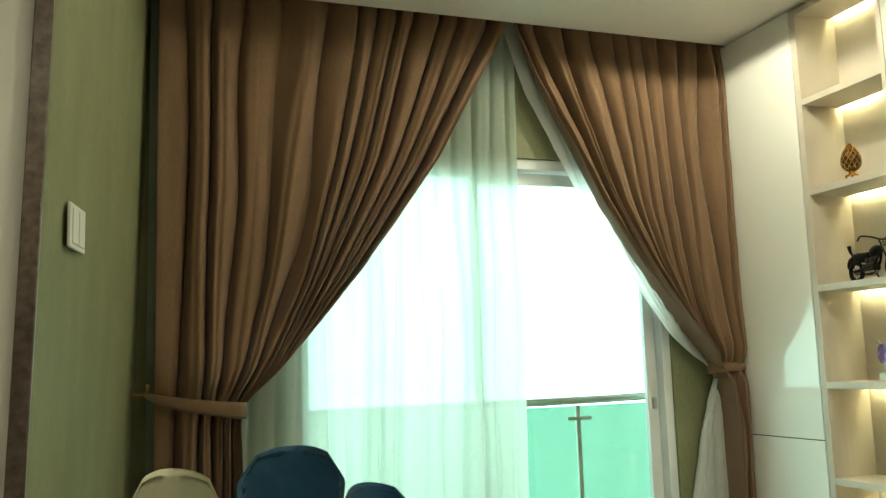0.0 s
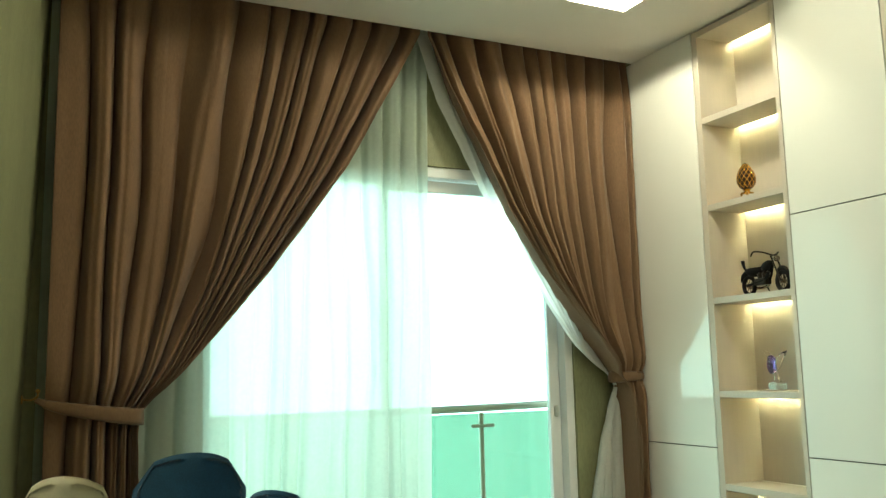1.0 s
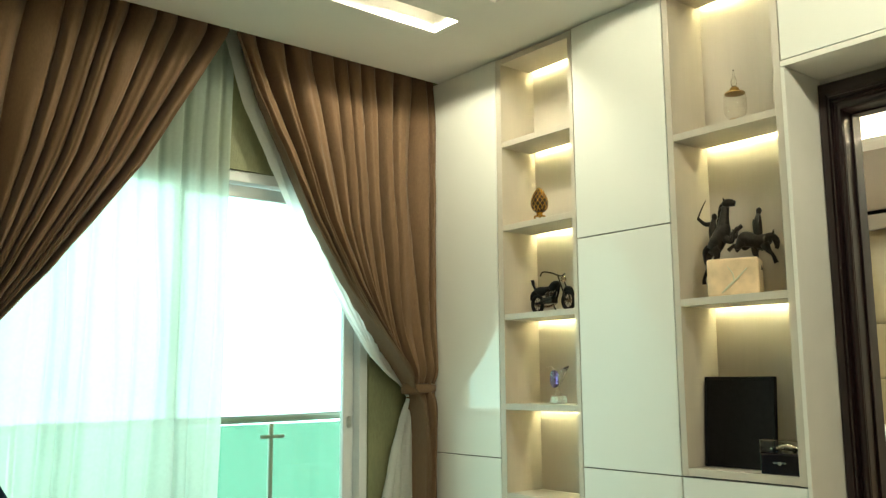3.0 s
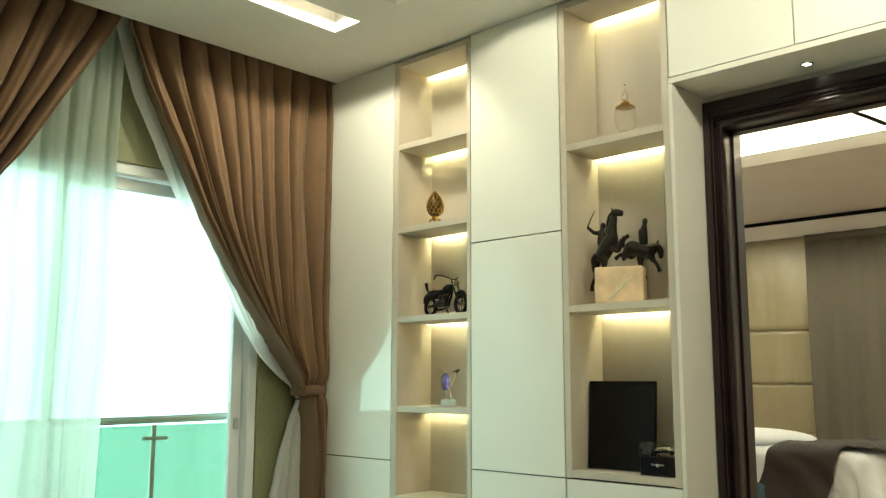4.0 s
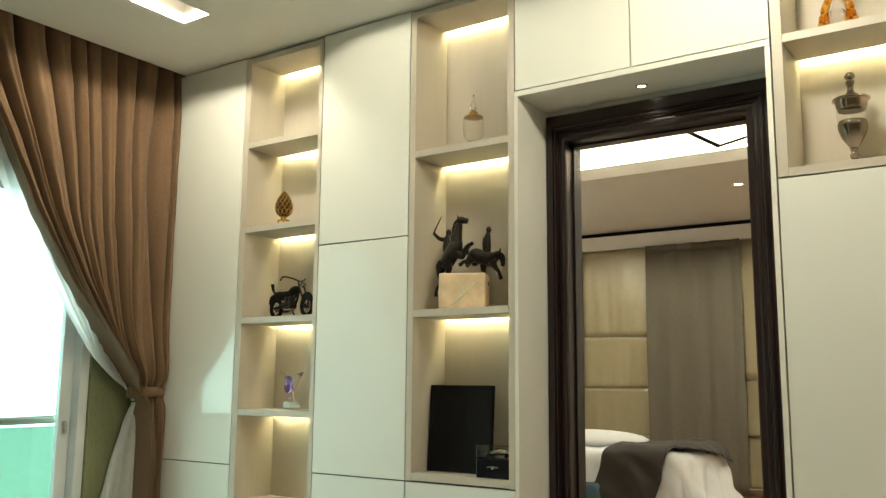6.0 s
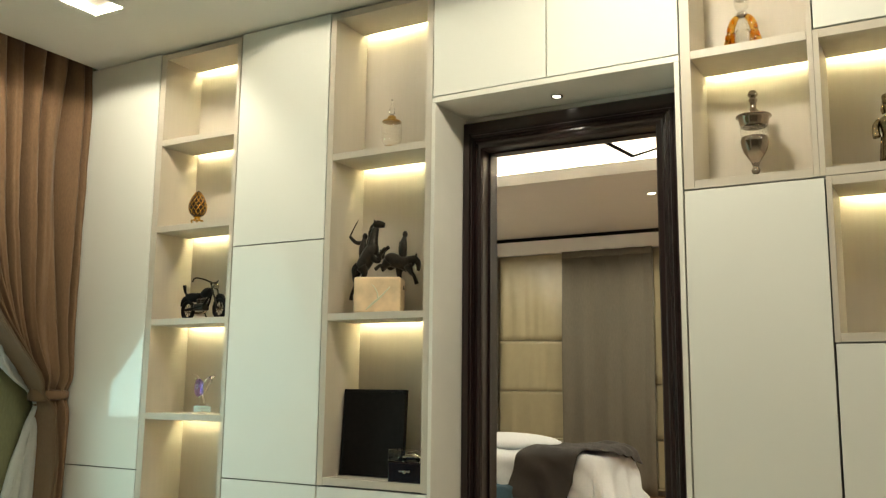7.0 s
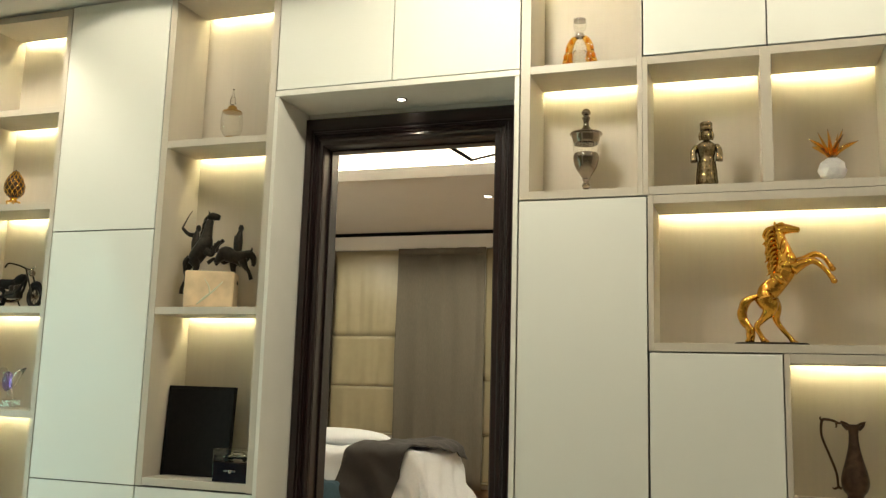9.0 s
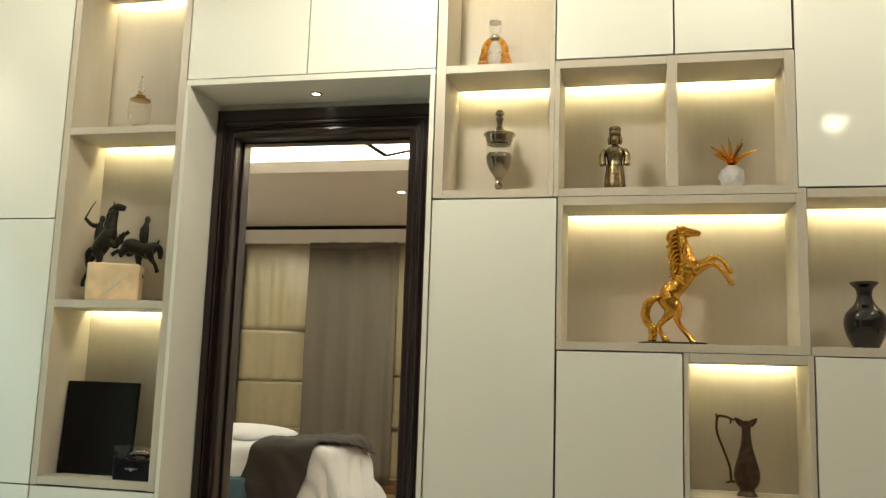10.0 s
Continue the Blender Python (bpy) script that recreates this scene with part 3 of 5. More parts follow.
def moulding(legs):
    """Moulded casing along mitred legs; a leg is two ends, each an outer and an inner corner (y, z)."""
    prof = [(0.0, 0.002), (0.0, 0.030), (0.05, 0.036), (0.40, 0.036), (0.44, 0.028), (0.48, 0.028), (0.52, 0.034), (0.57, 0.034), (0.60, 0.024), (0.66, 0.027), (0.70, 0.019), (0.78, 0.022), (0.84, 0.014), (0.96, 0.014), (1.0, 0.008), (1.0, 0.002)]
    bm = bmesh.new()
    ends = []
    for outer, inner in legs:
        ends.append([bm.verts.new((WALL - d, outer[0] + (inner[0] - outer[0]) * k, outer[1] + (inner[1] - outer[1]) * k)) for k, d in prof])
    n = len(prof)
    for k in range(n):
        bm.faces.new((ends[0][k], ends[0][(k + 1) % n], ends[1][(k + 1) % n], ends[1][k]))
    bm.faces.new(ends[0])
    bm.faces.new(ends[1][::-1])
    return bm


LEFT_LOW, LEFT_TOP = ((1.670, 0.0), (DY1, 0.0)), ((1.670, 2.292), (DY1, DTOP))
RIGHT_LOW, RIGHT_TOP = ((0.694, 0.0), (DY0, 0.0)), ((0.694, 2.292), (DY0, DTOP))
part("casing", moulding((LEFT_LOW, LEFT_TOP)), WOOD, frame_1, "dark moulded side casing", local=False)
part("casing", moulding((RIGHT_LOW, RIGHT_TOP)), WOOD, frame_1, "dark moulded side casing", local=False)
part("head_casing", moulding((LEFT_TOP, RIGHT_TOP)), WOODH, frame_1, "dark moulded head casing", local=False)
part("jamb", box(WALL + 0.001, 3.415, DY1, DY1 + 0.019, 0, DTOP + 0.019, 0.002), WOOD, frame_1, local=False)
part("jamb", box(WALL + 0.001, 3.415, DY0 - 0.019, DY0, 0, DTOP + 0.019, 0.002), WOOD, frame_1, local=False)
part("jamb_head", box(WALL + 0.001, 3.415, DY0, DY1, DTOP, DTOP + 0.019, 0.002), WOODH, frame_1, local=False)
part("stop", box(3.33, 3.345, DY1 - 0.008, DY1 - 0.0005, 0, DTOP - 0.001, 0.002), WOOD, frame_1, local=False)
part("stop", box(3.33, 3.345, DY0 + 0.0005, DY0 + 0.008, 0, DTOP - 0.001, 0.002), WOOD, frame_1, local=False)
part("stop_head", box(3.33, 3.345, DY0 + 0.008, DY1 - 0.008, DTOP - 0.008, DTOP - 0.0005, 0.002), WOODH, frame_1, local=False)
for hz in (0.35, 1.02, 1.93):
    h = part("hinge", lathe([(0.007, -0.05), (0.009, -0.048), (0.009, -0.017), (0.008, -0.016), (0.009, -0.015), (0.009, 0.015), (0.008, 0.016), (0.009, 0.017), (0.009, 0.048), (0.006, 0.055)], 14, at=(3.425, DY0 + 0.012, hz)), CHROME, frame_1, "polished steel hinge", True, local=False)
leaf_door = thing("door_1", (3.43, DY0, 0.0), "dark mahogany bedroom door standing wide open", "door", kind="structure")
part("leaf", box(3.432, 4.17, DY0 - 0.03, DY0 + 0.010, 0.008, DTOP - 0.006, 0.003), WOOD, leaf_door, local=False)
part("handle", tube([(4.10, DY0 + 0.012, 1.0), (4.10, DY0 + 0.045, 1.0), (4.05, DY0 + 0.05, 1.0), (3.99, DY0 + 0.05, 1.0)], 0.009), CHROME, leaf_door, "steel lever handle", True, local=False)

# ---- downlights ----


def downlight(x, y, z, r=0.042, label="small round recessed ceiling downlight, most of them unseen and added"):
    d = thing("downlight", (x, y, z), label, "downlight", "downlights")
    part("ring", lathe([(r * 0.72, 0), (r * 0.74, -0.004), (r * 0.95, -0.004), (r, 0.0), (r, 0.002), (r * 0.72, 0.002)], 28), CHROME, d, "steel trim ring", True)
    part("lens", lathe([(r * 0.7, -0.0025), (r * 0.7, 0.0)], 24), BULB, d, "glowing lens")
    return d


# Fittings for the added fill lamps, all on ceiling out of view.
for lx, ly, watts, cone in FILL_LAMPS:
    downlight(lx, ly, CEIL)
for lx, ly, up, watts in SLOT_LAMPS:
    downlight(lx, ly, CEIL + 0.149, 0.05, "round lamp inside the ceiling slot")
downlight(3.15, 1.20, 2.3195, 0.024, "tiny round downlight in the recess soffit")
for lx, ly in BED_LAMPS:
    downlight(lx, ly, CEIL, 0.05)

# ---- bedroom ----
BX = 9.0
solid("bedroom_wall_far", box(BX, BX + 0.12, -0.6, 4.6, 0, CEIL), BEDWALL, "pale grey painted bedroom wall", "wall", "structure")
solid("bedroom_wall_north", box(3.40, BX, 4.6, 4.72, 0, CEIL), BEDWALL, "pale grey painted bedroom wall", "wall", "structure")
solid("bedroom_wall_south", box(3.40, BX, -0.72, -0.6, 0, CEIL), BEDWALL, "pale grey painted bedroom wall", "wall", "structure")
bm = box(6.50, BX, -0.6, 4.6, CEIL, CEIL + 0.1)
box(3.402, 4.2, -0.6, 4.6, CEIL, CEIL + 0.1, bm=bm)
box(4.2, 6.50, -0.6, 0.0, CEIL, CEIL + 0.1, bm=bm)
box(4.2, 6.50, 3.9, 4.6, CEIL, CEIL + 0.1, bm=bm)
box(3.402, BX, -0.6, 4.6, CEIL + 0.34, CEIL + 0.4, bm=bm)
box(6.70, 6.75, -0.6, 4.6, CEIL + 0.1, CEIL + 0.34, bm=bm)
solid("bedroom_ceiling", bm, CEILING, "white tray ceiling with a lit cove", "ceiling", "structure")
solid("cove_light", box(6.55, 6.59, 0.05, 3.85, CEIL + 0.105, CEIL + 0.12), COVE, "warm glowing cove light strip in the bedroom ceiling", "cove light")
solid("trim", box(BX - 0.06, BX - 0.001, -0.6, 4.6, CEIL - 0.045, CEIL - 0.002), BLACK, "black shadow trim along the bedroom ceiling", "trim", "structure")
solid("pelmet", box(BX - 0.10, BX - 0.062, -0.6, 4.6, CEIL - 0.20, CEIL - 0.048, 0.003), WHITE, "pale curtain pelmet along the bedroom wall", "pelmet", "structure")
solid("baseboard", box(BX - 0.02, BX - 0.001, -0.6, 4.6, 0.0, 0.10, 0.003), FLOOR, "oak skirting board of the bedroom", "baseboard", "structure")


def roman_blind(y0, y1, z_low, seed):
    b = thing("roman_blind", (BX - 0.08, (y0 + y1) / 2, z_low), "gold satin roman blind hung in soft folds", "blind", "bedroom blinds")
    zs = [z_low, z_low + 0.50, z_low + 1.05, CEIL - 0.21]
    for k, (a, c) in enumerate(zip(zs, zs[1:])):
        bm = bmesh.new()
        grid = []
        for j in range(15):
            t = j / 14
            z = a + (c - a) * t
            row = []
            for i in range(31):
                y = y0 + (y1 - y0) * i / 30
                sag = 0.006 * (1 - t) ** 2 + 0.034 * noise.noise((y * 8, z * 0.9, seed + k)) * (1.15 - t) + 0.018 * noise.noise((y * 19, z * 1.1, seed + k)) * (1 - t)
                row.append(bm.verts.new((BX - 0.055 - sag - (0.004 if j else 0), y, z + 0.002)))
            grid.append(row)
        for p, q in zip(grid, grid[1:]):
            for i in range(30):
                bm.faces.new((p[i], p[i + 1], q[i + 1], q[i]))
        ob = part("fold", bm, SATIN, b, smooth=True, local=False)
        mod = ob.modifiers.new("thickness", "SOLIDIFY")
        mod.thickness = 0.004
    part("bottom_bar", tube([(BX - 0.095, y0, z_low), (BX - 0.095, y1, z_low)], 0.012), SATIN, b, local=False)
    return b


roman_blind(3.46, 4.25, 0.62, 2)
roman_blind(1.70, 2.47, 0.16, 9)


def straight_drape(y0, y1, folds, seed):
    root = thing("bedroom_drape", (BX - 0.13, (y0 + y1) / 2, 0.10), "plain taupe drape in the bedroom", "curtain", "bedroom drapes")
    low, high, cut = 0.10, CEIL - 0.20, CEIL - 0.27
    for name, za, zb, rows in (("cloth", low, cut, 20), ("heading", cut, high, 2)):
        bm = bmesh.new()
        grid = []
        for j in range(rows + 1):
            z = za + (zb - za) * j / rows
            grid.append([bm.verts.new((BX - 0.13 - 0.016 * math.cos(2 * math.pi * folds * i / 120 + 0.8 * noise.noise((i * 0.1, 0, seed))) - 0.02 * noise.noise((i * 0.05, z, seed)), y0 + (y1 - y0) * i / 120, z)) for i in range(121)])
        for p, q in zip(grid, grid[1:]):
            for i in range(120):
                bm.faces.new((p[i], p[i + 1], q[i + 1], q[i]))
        ob = part(name, bm, TAUPE, root, smooth=True, local=False)
        ob.modifiers.new("thickness", "SOLIDIFY").thickness = 0.004
    return root


straight_drape(2.45, 3.45, 4, 4)
straight_drape(4.22, 4.58, 4, 6)

# bed
bed = thing("bed", (7.2, 3.1, 0), "made bed with white linen and a grey throw over its corner", "bed")


def soft_block(x0, x1, y0, y1, z0, z1, r, wob, seed):
    """Bedding: a rounded slab whose sides hang in soft folds."""
    bm = bmesh.new()
    cx, cy, hx, hy = (x0 + x1) / 2, (y0 + y1) / 2, (x1 - x0) / 2, (y1 - y0) / 2
    rings = []
    prof = [(1.0, z0)] + [(1.0, z0 + (z1 - r - z0) * k / 5) for k in range(1, 6)] + [(1 - r / max(hx, hy) * (1 - math.cos(a)), z1 - r + r * math.sin(a)) for a in (0.4, 0.8, 1.2, 1.5)] + [(0.6, z1 + 0.01), (0.3, z1 + 0.02), (0.02, z1 + 0.02)]
    n = 120
    for s_, z in prof:
        ring = []
        for k in range(n):
            a = 2 * math.pi * k / n
            ca, sa = math.cos(a), math.sin(a)
            q = (abs(ca) ** 4 + abs(sa) ** 4) ** (-1 / 4)
            low = max(0.0, (z1 - z) / max(z1 - z0, 1e-3)) if s_ > 0.8 else 0.1
            w = wob * low * (0.5 * math.sin(k * 0.45 + seed) + noise.noise((ca * q * 5, sa * q * 5, seed))) + 0.012 * noise.noise((ca * q * 3, sa * q * 3, seed + z))
            low_edge = -0.02 * noise.noise((ca * q * 2.5, sa * q * 2.5, seed + 9)) if z < z0 + 0.01 else 0.0
            ring.append(bm.verts.new((cx + (hx * s_ + w) * ca * q, cy + (hy * s_ + w) * sa * q, z + low_edge + 0.015 * noise.noise((ca * s_ * 4, sa * s_ * 4, seed)))))
        rings.append(ring)
    for a, b in zip(rings, rings[1:]):
        for k in range(n):
            bm.faces.new((a[k], a[(k + 1) % n], b[(k + 1) % n], b[k]))
    bm.faces.new(rings[0][::-1])
    bm.faces.new(rings[-1])
    return bm


def draped(region, lift, seed, west=6.30, south=2.20, top=0.66, n=70, fold=0.035):
    """A sheet laid over the bed's corner: region(p, q) gives distances inward from the west and south edges, negative where it hangs."""
    bm = bmesh.new()
    grid = []
    r = 0.11
    for i in range(n + 1):
        row = []
        for j in range(n + 1):
            a, b = region(i / n, j / n)
            out = []
            drop = 0.0
            for c in (a, b):
                if c >= r:
                    out.append(c)
                elif c > -0.6 * r:
                    w = (r - c) / r
                    out.append(r * (1 - math.sin(min(w, 1.571))))
                    drop += r * (1 - math.cos(min(w, 1.571)))
                else:
                    out.append((0.42 if c is b else 0.10) * (c + 0.6 * r))
                    drop += r + (-0.6 * r - c)
            hang = min(1.0, max(0.0, -min(a, b)) / 0.3)
            rip = fold * hang * math.sin(19 * (a - b) + 2.5 * noise.noise((a * 3, b * 3, seed)))
            soft = 0.022 * noise.noise((a * 4.5, b * 4.5, seed)) + 0.012 * noise.noise((a * 11, b * 11, seed + 3))
            row.append(bm.verts.new((west + out[0] - lift * min(1.0, max(0.0, (r - a) / r)) - (rip if a < b else 0), south + out[1] - lift * min(1.0, max(0.0, (r - b) / r)) - (rip if b <= a else 0), max(0.03, top + lift + soft * (1.0 + hang) - min(drop, 0.60)))))
        grid.append(row)
    for a, b in zip(grid, grid[1:]):
        for k in range(n):
            bm.faces.new((a[k], a[k + 1], b[k + 1], b[k]))
    return bm


def thickened(ob, amount):
    ob.modifiers.new("thickness", "SOLIDIFY").thickness = amount
    return ob


part("base", box(6.40, 7.28, 2.30, 4.40, 0.04, 0.30, 0.02), TEAL, bed, local=False)
part("mattress", box(6.37, 7.30, 2.25, 4.42, 0.302, 0.60, 0.05), LINEN, bed, "white mattress", local=False)
thickened(part("duvet", draped(lambda p, q: (-0.42 + 1.42 * p, -0.50 + 2.5 * q), 0.0, 3), LINEN, bed, "white rumpled duvet", True, local=False), 0.006)
thickened(part("throw", draped(lambda p, q: ((-0.40 + 1.38 * p, (0.20 - 0.30 * p) + q * (0.50 - 0.04 * p))), 0.050, 3), THROW, bed, "dark grey knitted throw", True, local=False), 0.012)

pil = solid("pillow", ball(6.86, 3.16, 0.70, 0.34, 0.48, 0.085, seg=28), LINEN, "plump white pillow on the bed", "pillow", smooth=True)
cover = solid("bedspread", soft_block(6.14, 6.32, 2.80, 4.2, 0.06, 0.42, 0.05, 0.012, 5), TEAL, "dark teal bedspread hanging over the bed end", "bedspread", smooth=True)

# angular pendant in the bedroom
pend = thing("pendant_lamp", (5.7, 1.8, 2.6), "thin black angular pendant lamp in the bedroom", "pendant lamp")
part("bar", tube([(5.70, 1.90, 2.885), (5.70, 1.672, 2.738)], 0.013, n=2), BLACK, pend, local=False)
part("bar", tube([(5.70, 1.672, 2.738), (5.72, 1.25, 2.825)], 0.008, n=2), BLACK, pend, local=False)
part("cord", tube([(5.70, 1.90, 2.885), (5.70, 1.90, CEIL + 0.34)], 0.004, n=2), BLACK, pend, local=False)

# ---- chairs ----


def shell(width, height, depth, curve, thick, top_taper):
    """An upholstered back: a curved rounded slab in the plane facing -y."""
    bm = bmesh.new()
    grid = []
    nx, nz = 24, 20
    for j in range(nz + 1):
        t = j / nz
        z = height * t
        half = width / 2 * (0.90 + 0.10 * min(1, t / 0.7) - 2.1 * top_taper * max(0, (t - 0.74) / 0.26))
        row = []
        for i in range(nx + 1):
            s_ = -1 + 2 * i / nx
            corner = 0.02 * height * abs(s_) ** 4 * t**6
            row.append(bm.verts.new((half * s_, -curve * s_ * s_ + depth * t, z - corner - 0.015 * s_ * s_ * t)))
        grid.append(row)
    for a, b in zip(grid, grid[1:]):
        for i in range(nx):
            bm.faces.new((a[i], a[i + 1], b[i + 1], b[i]))
    bmesh.ops.solidify(bm, geom=bm.faces[:], thickness=thick)
    bmesh.ops.bevel(bm, geom=[e for e in bm.edges if e.calc_face_angle(0) > 1.0], offset=thick * 0.38, segments=3, affect="EDGES")
    return bm


def chair(at, cloth, label, width, arms, high=0.48):
    c = thing("armchair" if arms else "dining_chair", at, label, "armchair" if arms else "chair", "chairs by the window")
    part("seat", box(-width / 2, width / 2, -0.25, 0.24, 0.40, 0.50, 0.035), cloth, c, smooth=True)
    back = part("backrest", shell(width, high, 0.10, 0.07, 0.055, 0.16), cloth, c, smooth=True)
    back.matrix_basis = pose(0, 0.20, 0.45)
    if arms:
        for s_ in (-1, 1):
            part("armrest", box(s_ * width / 2 - 0.045, s_ * width / 2 + 0.045, -0.22, 0.20, 0.50, 0.735, 0.035), cloth, c, smooth=True)
    for sx in (-1, 1):
        for sy in (-1, 1):
            part("leg", tube([(sx * width * 0.4, sy * 0.19, 0.41), (sx * width * 0.46, sy * 0.23, 0.0)], [0.018, 0.011], n=3), BLACK, c, smooth=True)
    return c


chair(pose(0.485, 3.12, 0, 0, 0, -20), BLUE, "navy blue fabric shell chair in front of the drape", 0.40, False, 0.42)
chair(pose(0.90, 3.06, -0.0, 0, 0, 12), BLUE, "navy blue fabric armchair with a low back", 0.30, False, 0.27)
chair(pose(0.10, 2.55, 0, 0, 4, 8), CREAM, "cream leather dining chair beside the olive wall", 0.29, False, 0.42)

# ---- things on the shelves ----
EAST = -90  # turns a thing's own length along the shelves


def horse_gold():
    h = thing("horse_figurine", pose(3.11, -0.175, 1.346, 0, 0, EAST), "polished gold rearing horse on a thin dark base", "figurine")
    part("base", lathe([(0.118, 0.0), (0.118, 0.006), (0.112, 0.009), (0.05, 0.010)], 36), BRONZE, h, "thin dark base plate", True).matrix_basis = Matrix.Diagonal((1.0, 0.42, 1, 1))
    bm = bmesh.new()
    tube([(-0.030, 0, 0.150), (-0.008, 0, 0.178), (0.026, 0, 0.212), (0.046, 0, 0.250), (0.058, 0, 0.282), (0.060, 0, 0.300)], [0.020, 0.034, 0.030, 0.035, 0.033, 0.02], bm, 14)
    tube([(0.052, 0, 0.275), (0.046, 0, 0.315), (0.036, 0, 0.352), (0.030, 0, 0.385)], [0.034, 0.027, 0.021, 0.017], bm, 12)
    tube([(0.022, 0, 0.386), (0.050, 0, 0.392), (0.075, 0, 0.391), (0.096, 0, 0.388)], [0.018, 0.019, 0.013, 0.009], bm, 10)
    for s_ in (-1, 1):
        tube([(0.024, s_ * 0.011, 0.396), (0.018, s_ * 0.014, 0.418)], [0.007, 0.001], bm, 6, 2)
    tube([(0.078, 0.018, 0.270), (0.112, 0.022, 0.290), (0.145, 0.022, 0.308), (0.172, 0.022, 0.296), (0.186, 0.022, 0.276), (0.195, 0.022, 0.264)], [0.024, 0.015, 0.011, 0.008, 0.008, 0.010], bm, 10)
    tube([(0.070, -0.018, 0.255), (0.108, -0.022, 0.274), (0.138, -0.022, 0.279), (0.168, -0.022, 0.254), (0.184, -0.022, 0.232), (0.194, -0.022, 0.218)], [0.024, 0.015, 0.011, 0.008, 0.008, 0.010], bm, 10)
    tube([(-0.012, 0.016, 0.165), (0.012, 0.020, 0.128), (0.018, 0.020, 0.085), (0.036, 0.020, 0.055), (0.058, 0.020, 0.028), (0.070, 0.020, 0.010)], [0.032, 0.024, 0.011, 0.009, 0.008, 0.011], bm, 10)
    tube([(-0.022, -0.016, 0.160), (-0.006, -0.020, 0.118), (-0.026, -0.020, 0.086), (-0.046, -0.020, 0.062), (-0.036, -0.020, 0.035), (-0.022, -0.020, 0.010)], [0.032, 0.024, 0.012, 0.010, 0.008, 0.011], bm, 10)
    for x, z, rx, rz, lean in ((-0.012, 0.158, 0.020, 0.030, -20), (0.052, 0.262, 0.026, 0.022, 30), (0.030, 0.222, 0.014, 0.026, -35), (0.066, 0.288, 0.018, 0.026, -15), (0.044, 0.332, 0.010, 0.030, 8), (0.010, 0.130, 0.014, 0.026, 10), (0.084, 0.268, 0.018, 0.013, -15)):
        for s_ in (-1, 1):
            ball(x, s_ * 0.022, z, rx, 0.017, rz, bm, 12, pose(0, 0, 0, 0, lean, 0))
    for s_ in (-1, 1):
        ball(0.052, s_ * 0.014, 0.394, 0.014, 0.006, 0.010, bm, 10)
        ball(0.092, s_ * 0.006, 0.389, 0.007, 0.005, 0.007, bm, 8)
    for x, y, z in ((0.197, 0.022, 0.258), (0.196, -0.022, 0.212), (0.074, 0.020, 0.010), (-0.018, -0.020, 0.010)):
        ball(x, y, z, 0.011, 0.010, 0.009, bm, 10)
    rng = np.random.RandomState(4)
    for k in range(7):
        o = rng.uniform(-0.008, 0.008, 6)
        tube([(-0.038, 0, 0.165), (-0.075 + o[0], o[1], 0.150), (-0.092 + o[2], o[3], 0.115), (-0.082 + o[4], o[5], 0.075), (-0.066 + o[0], o[1], 0.045), (-0.072 + 1.5 * o[2], o[3], 0.010)], [0.008, 0.010, 0.010, 0.009, 0.008, 0.006], bm, 8)
    for k in range(18):
        t = k / 17
        x, z = 0.020 + 0.016 * t, 0.400 - 0.130 * t
        w = 0.024 + 0.014 * rng.rand()
        tube([(x, 0.0, z), (x - 0.7 * w, 0.010 * (-1) ** k, z - 0.006), (x - w, 0.014 * (-1) ** k, z - 0.026), (x - 0.8 * w, 0.012 * (-1) ** k, z - 0.044), (x - 1.15 * w, 0.010 * (-1) ** k, z - 0.058)], [0.008, 0.007, 0.006, 0.005, 0.002], bm, 7, 4)
    for s_ in (-1, 0, 1):
        tube([(0.026, s_ * 0.006, 0.404), (0.042, s_ * 0.010, 0.410), (0.052, s_ * 0.012, 0.400)], [0.006, 0.005, 0.002], bm, 6, 3)
    part("horse", bm, GOLD, h, smooth=True)


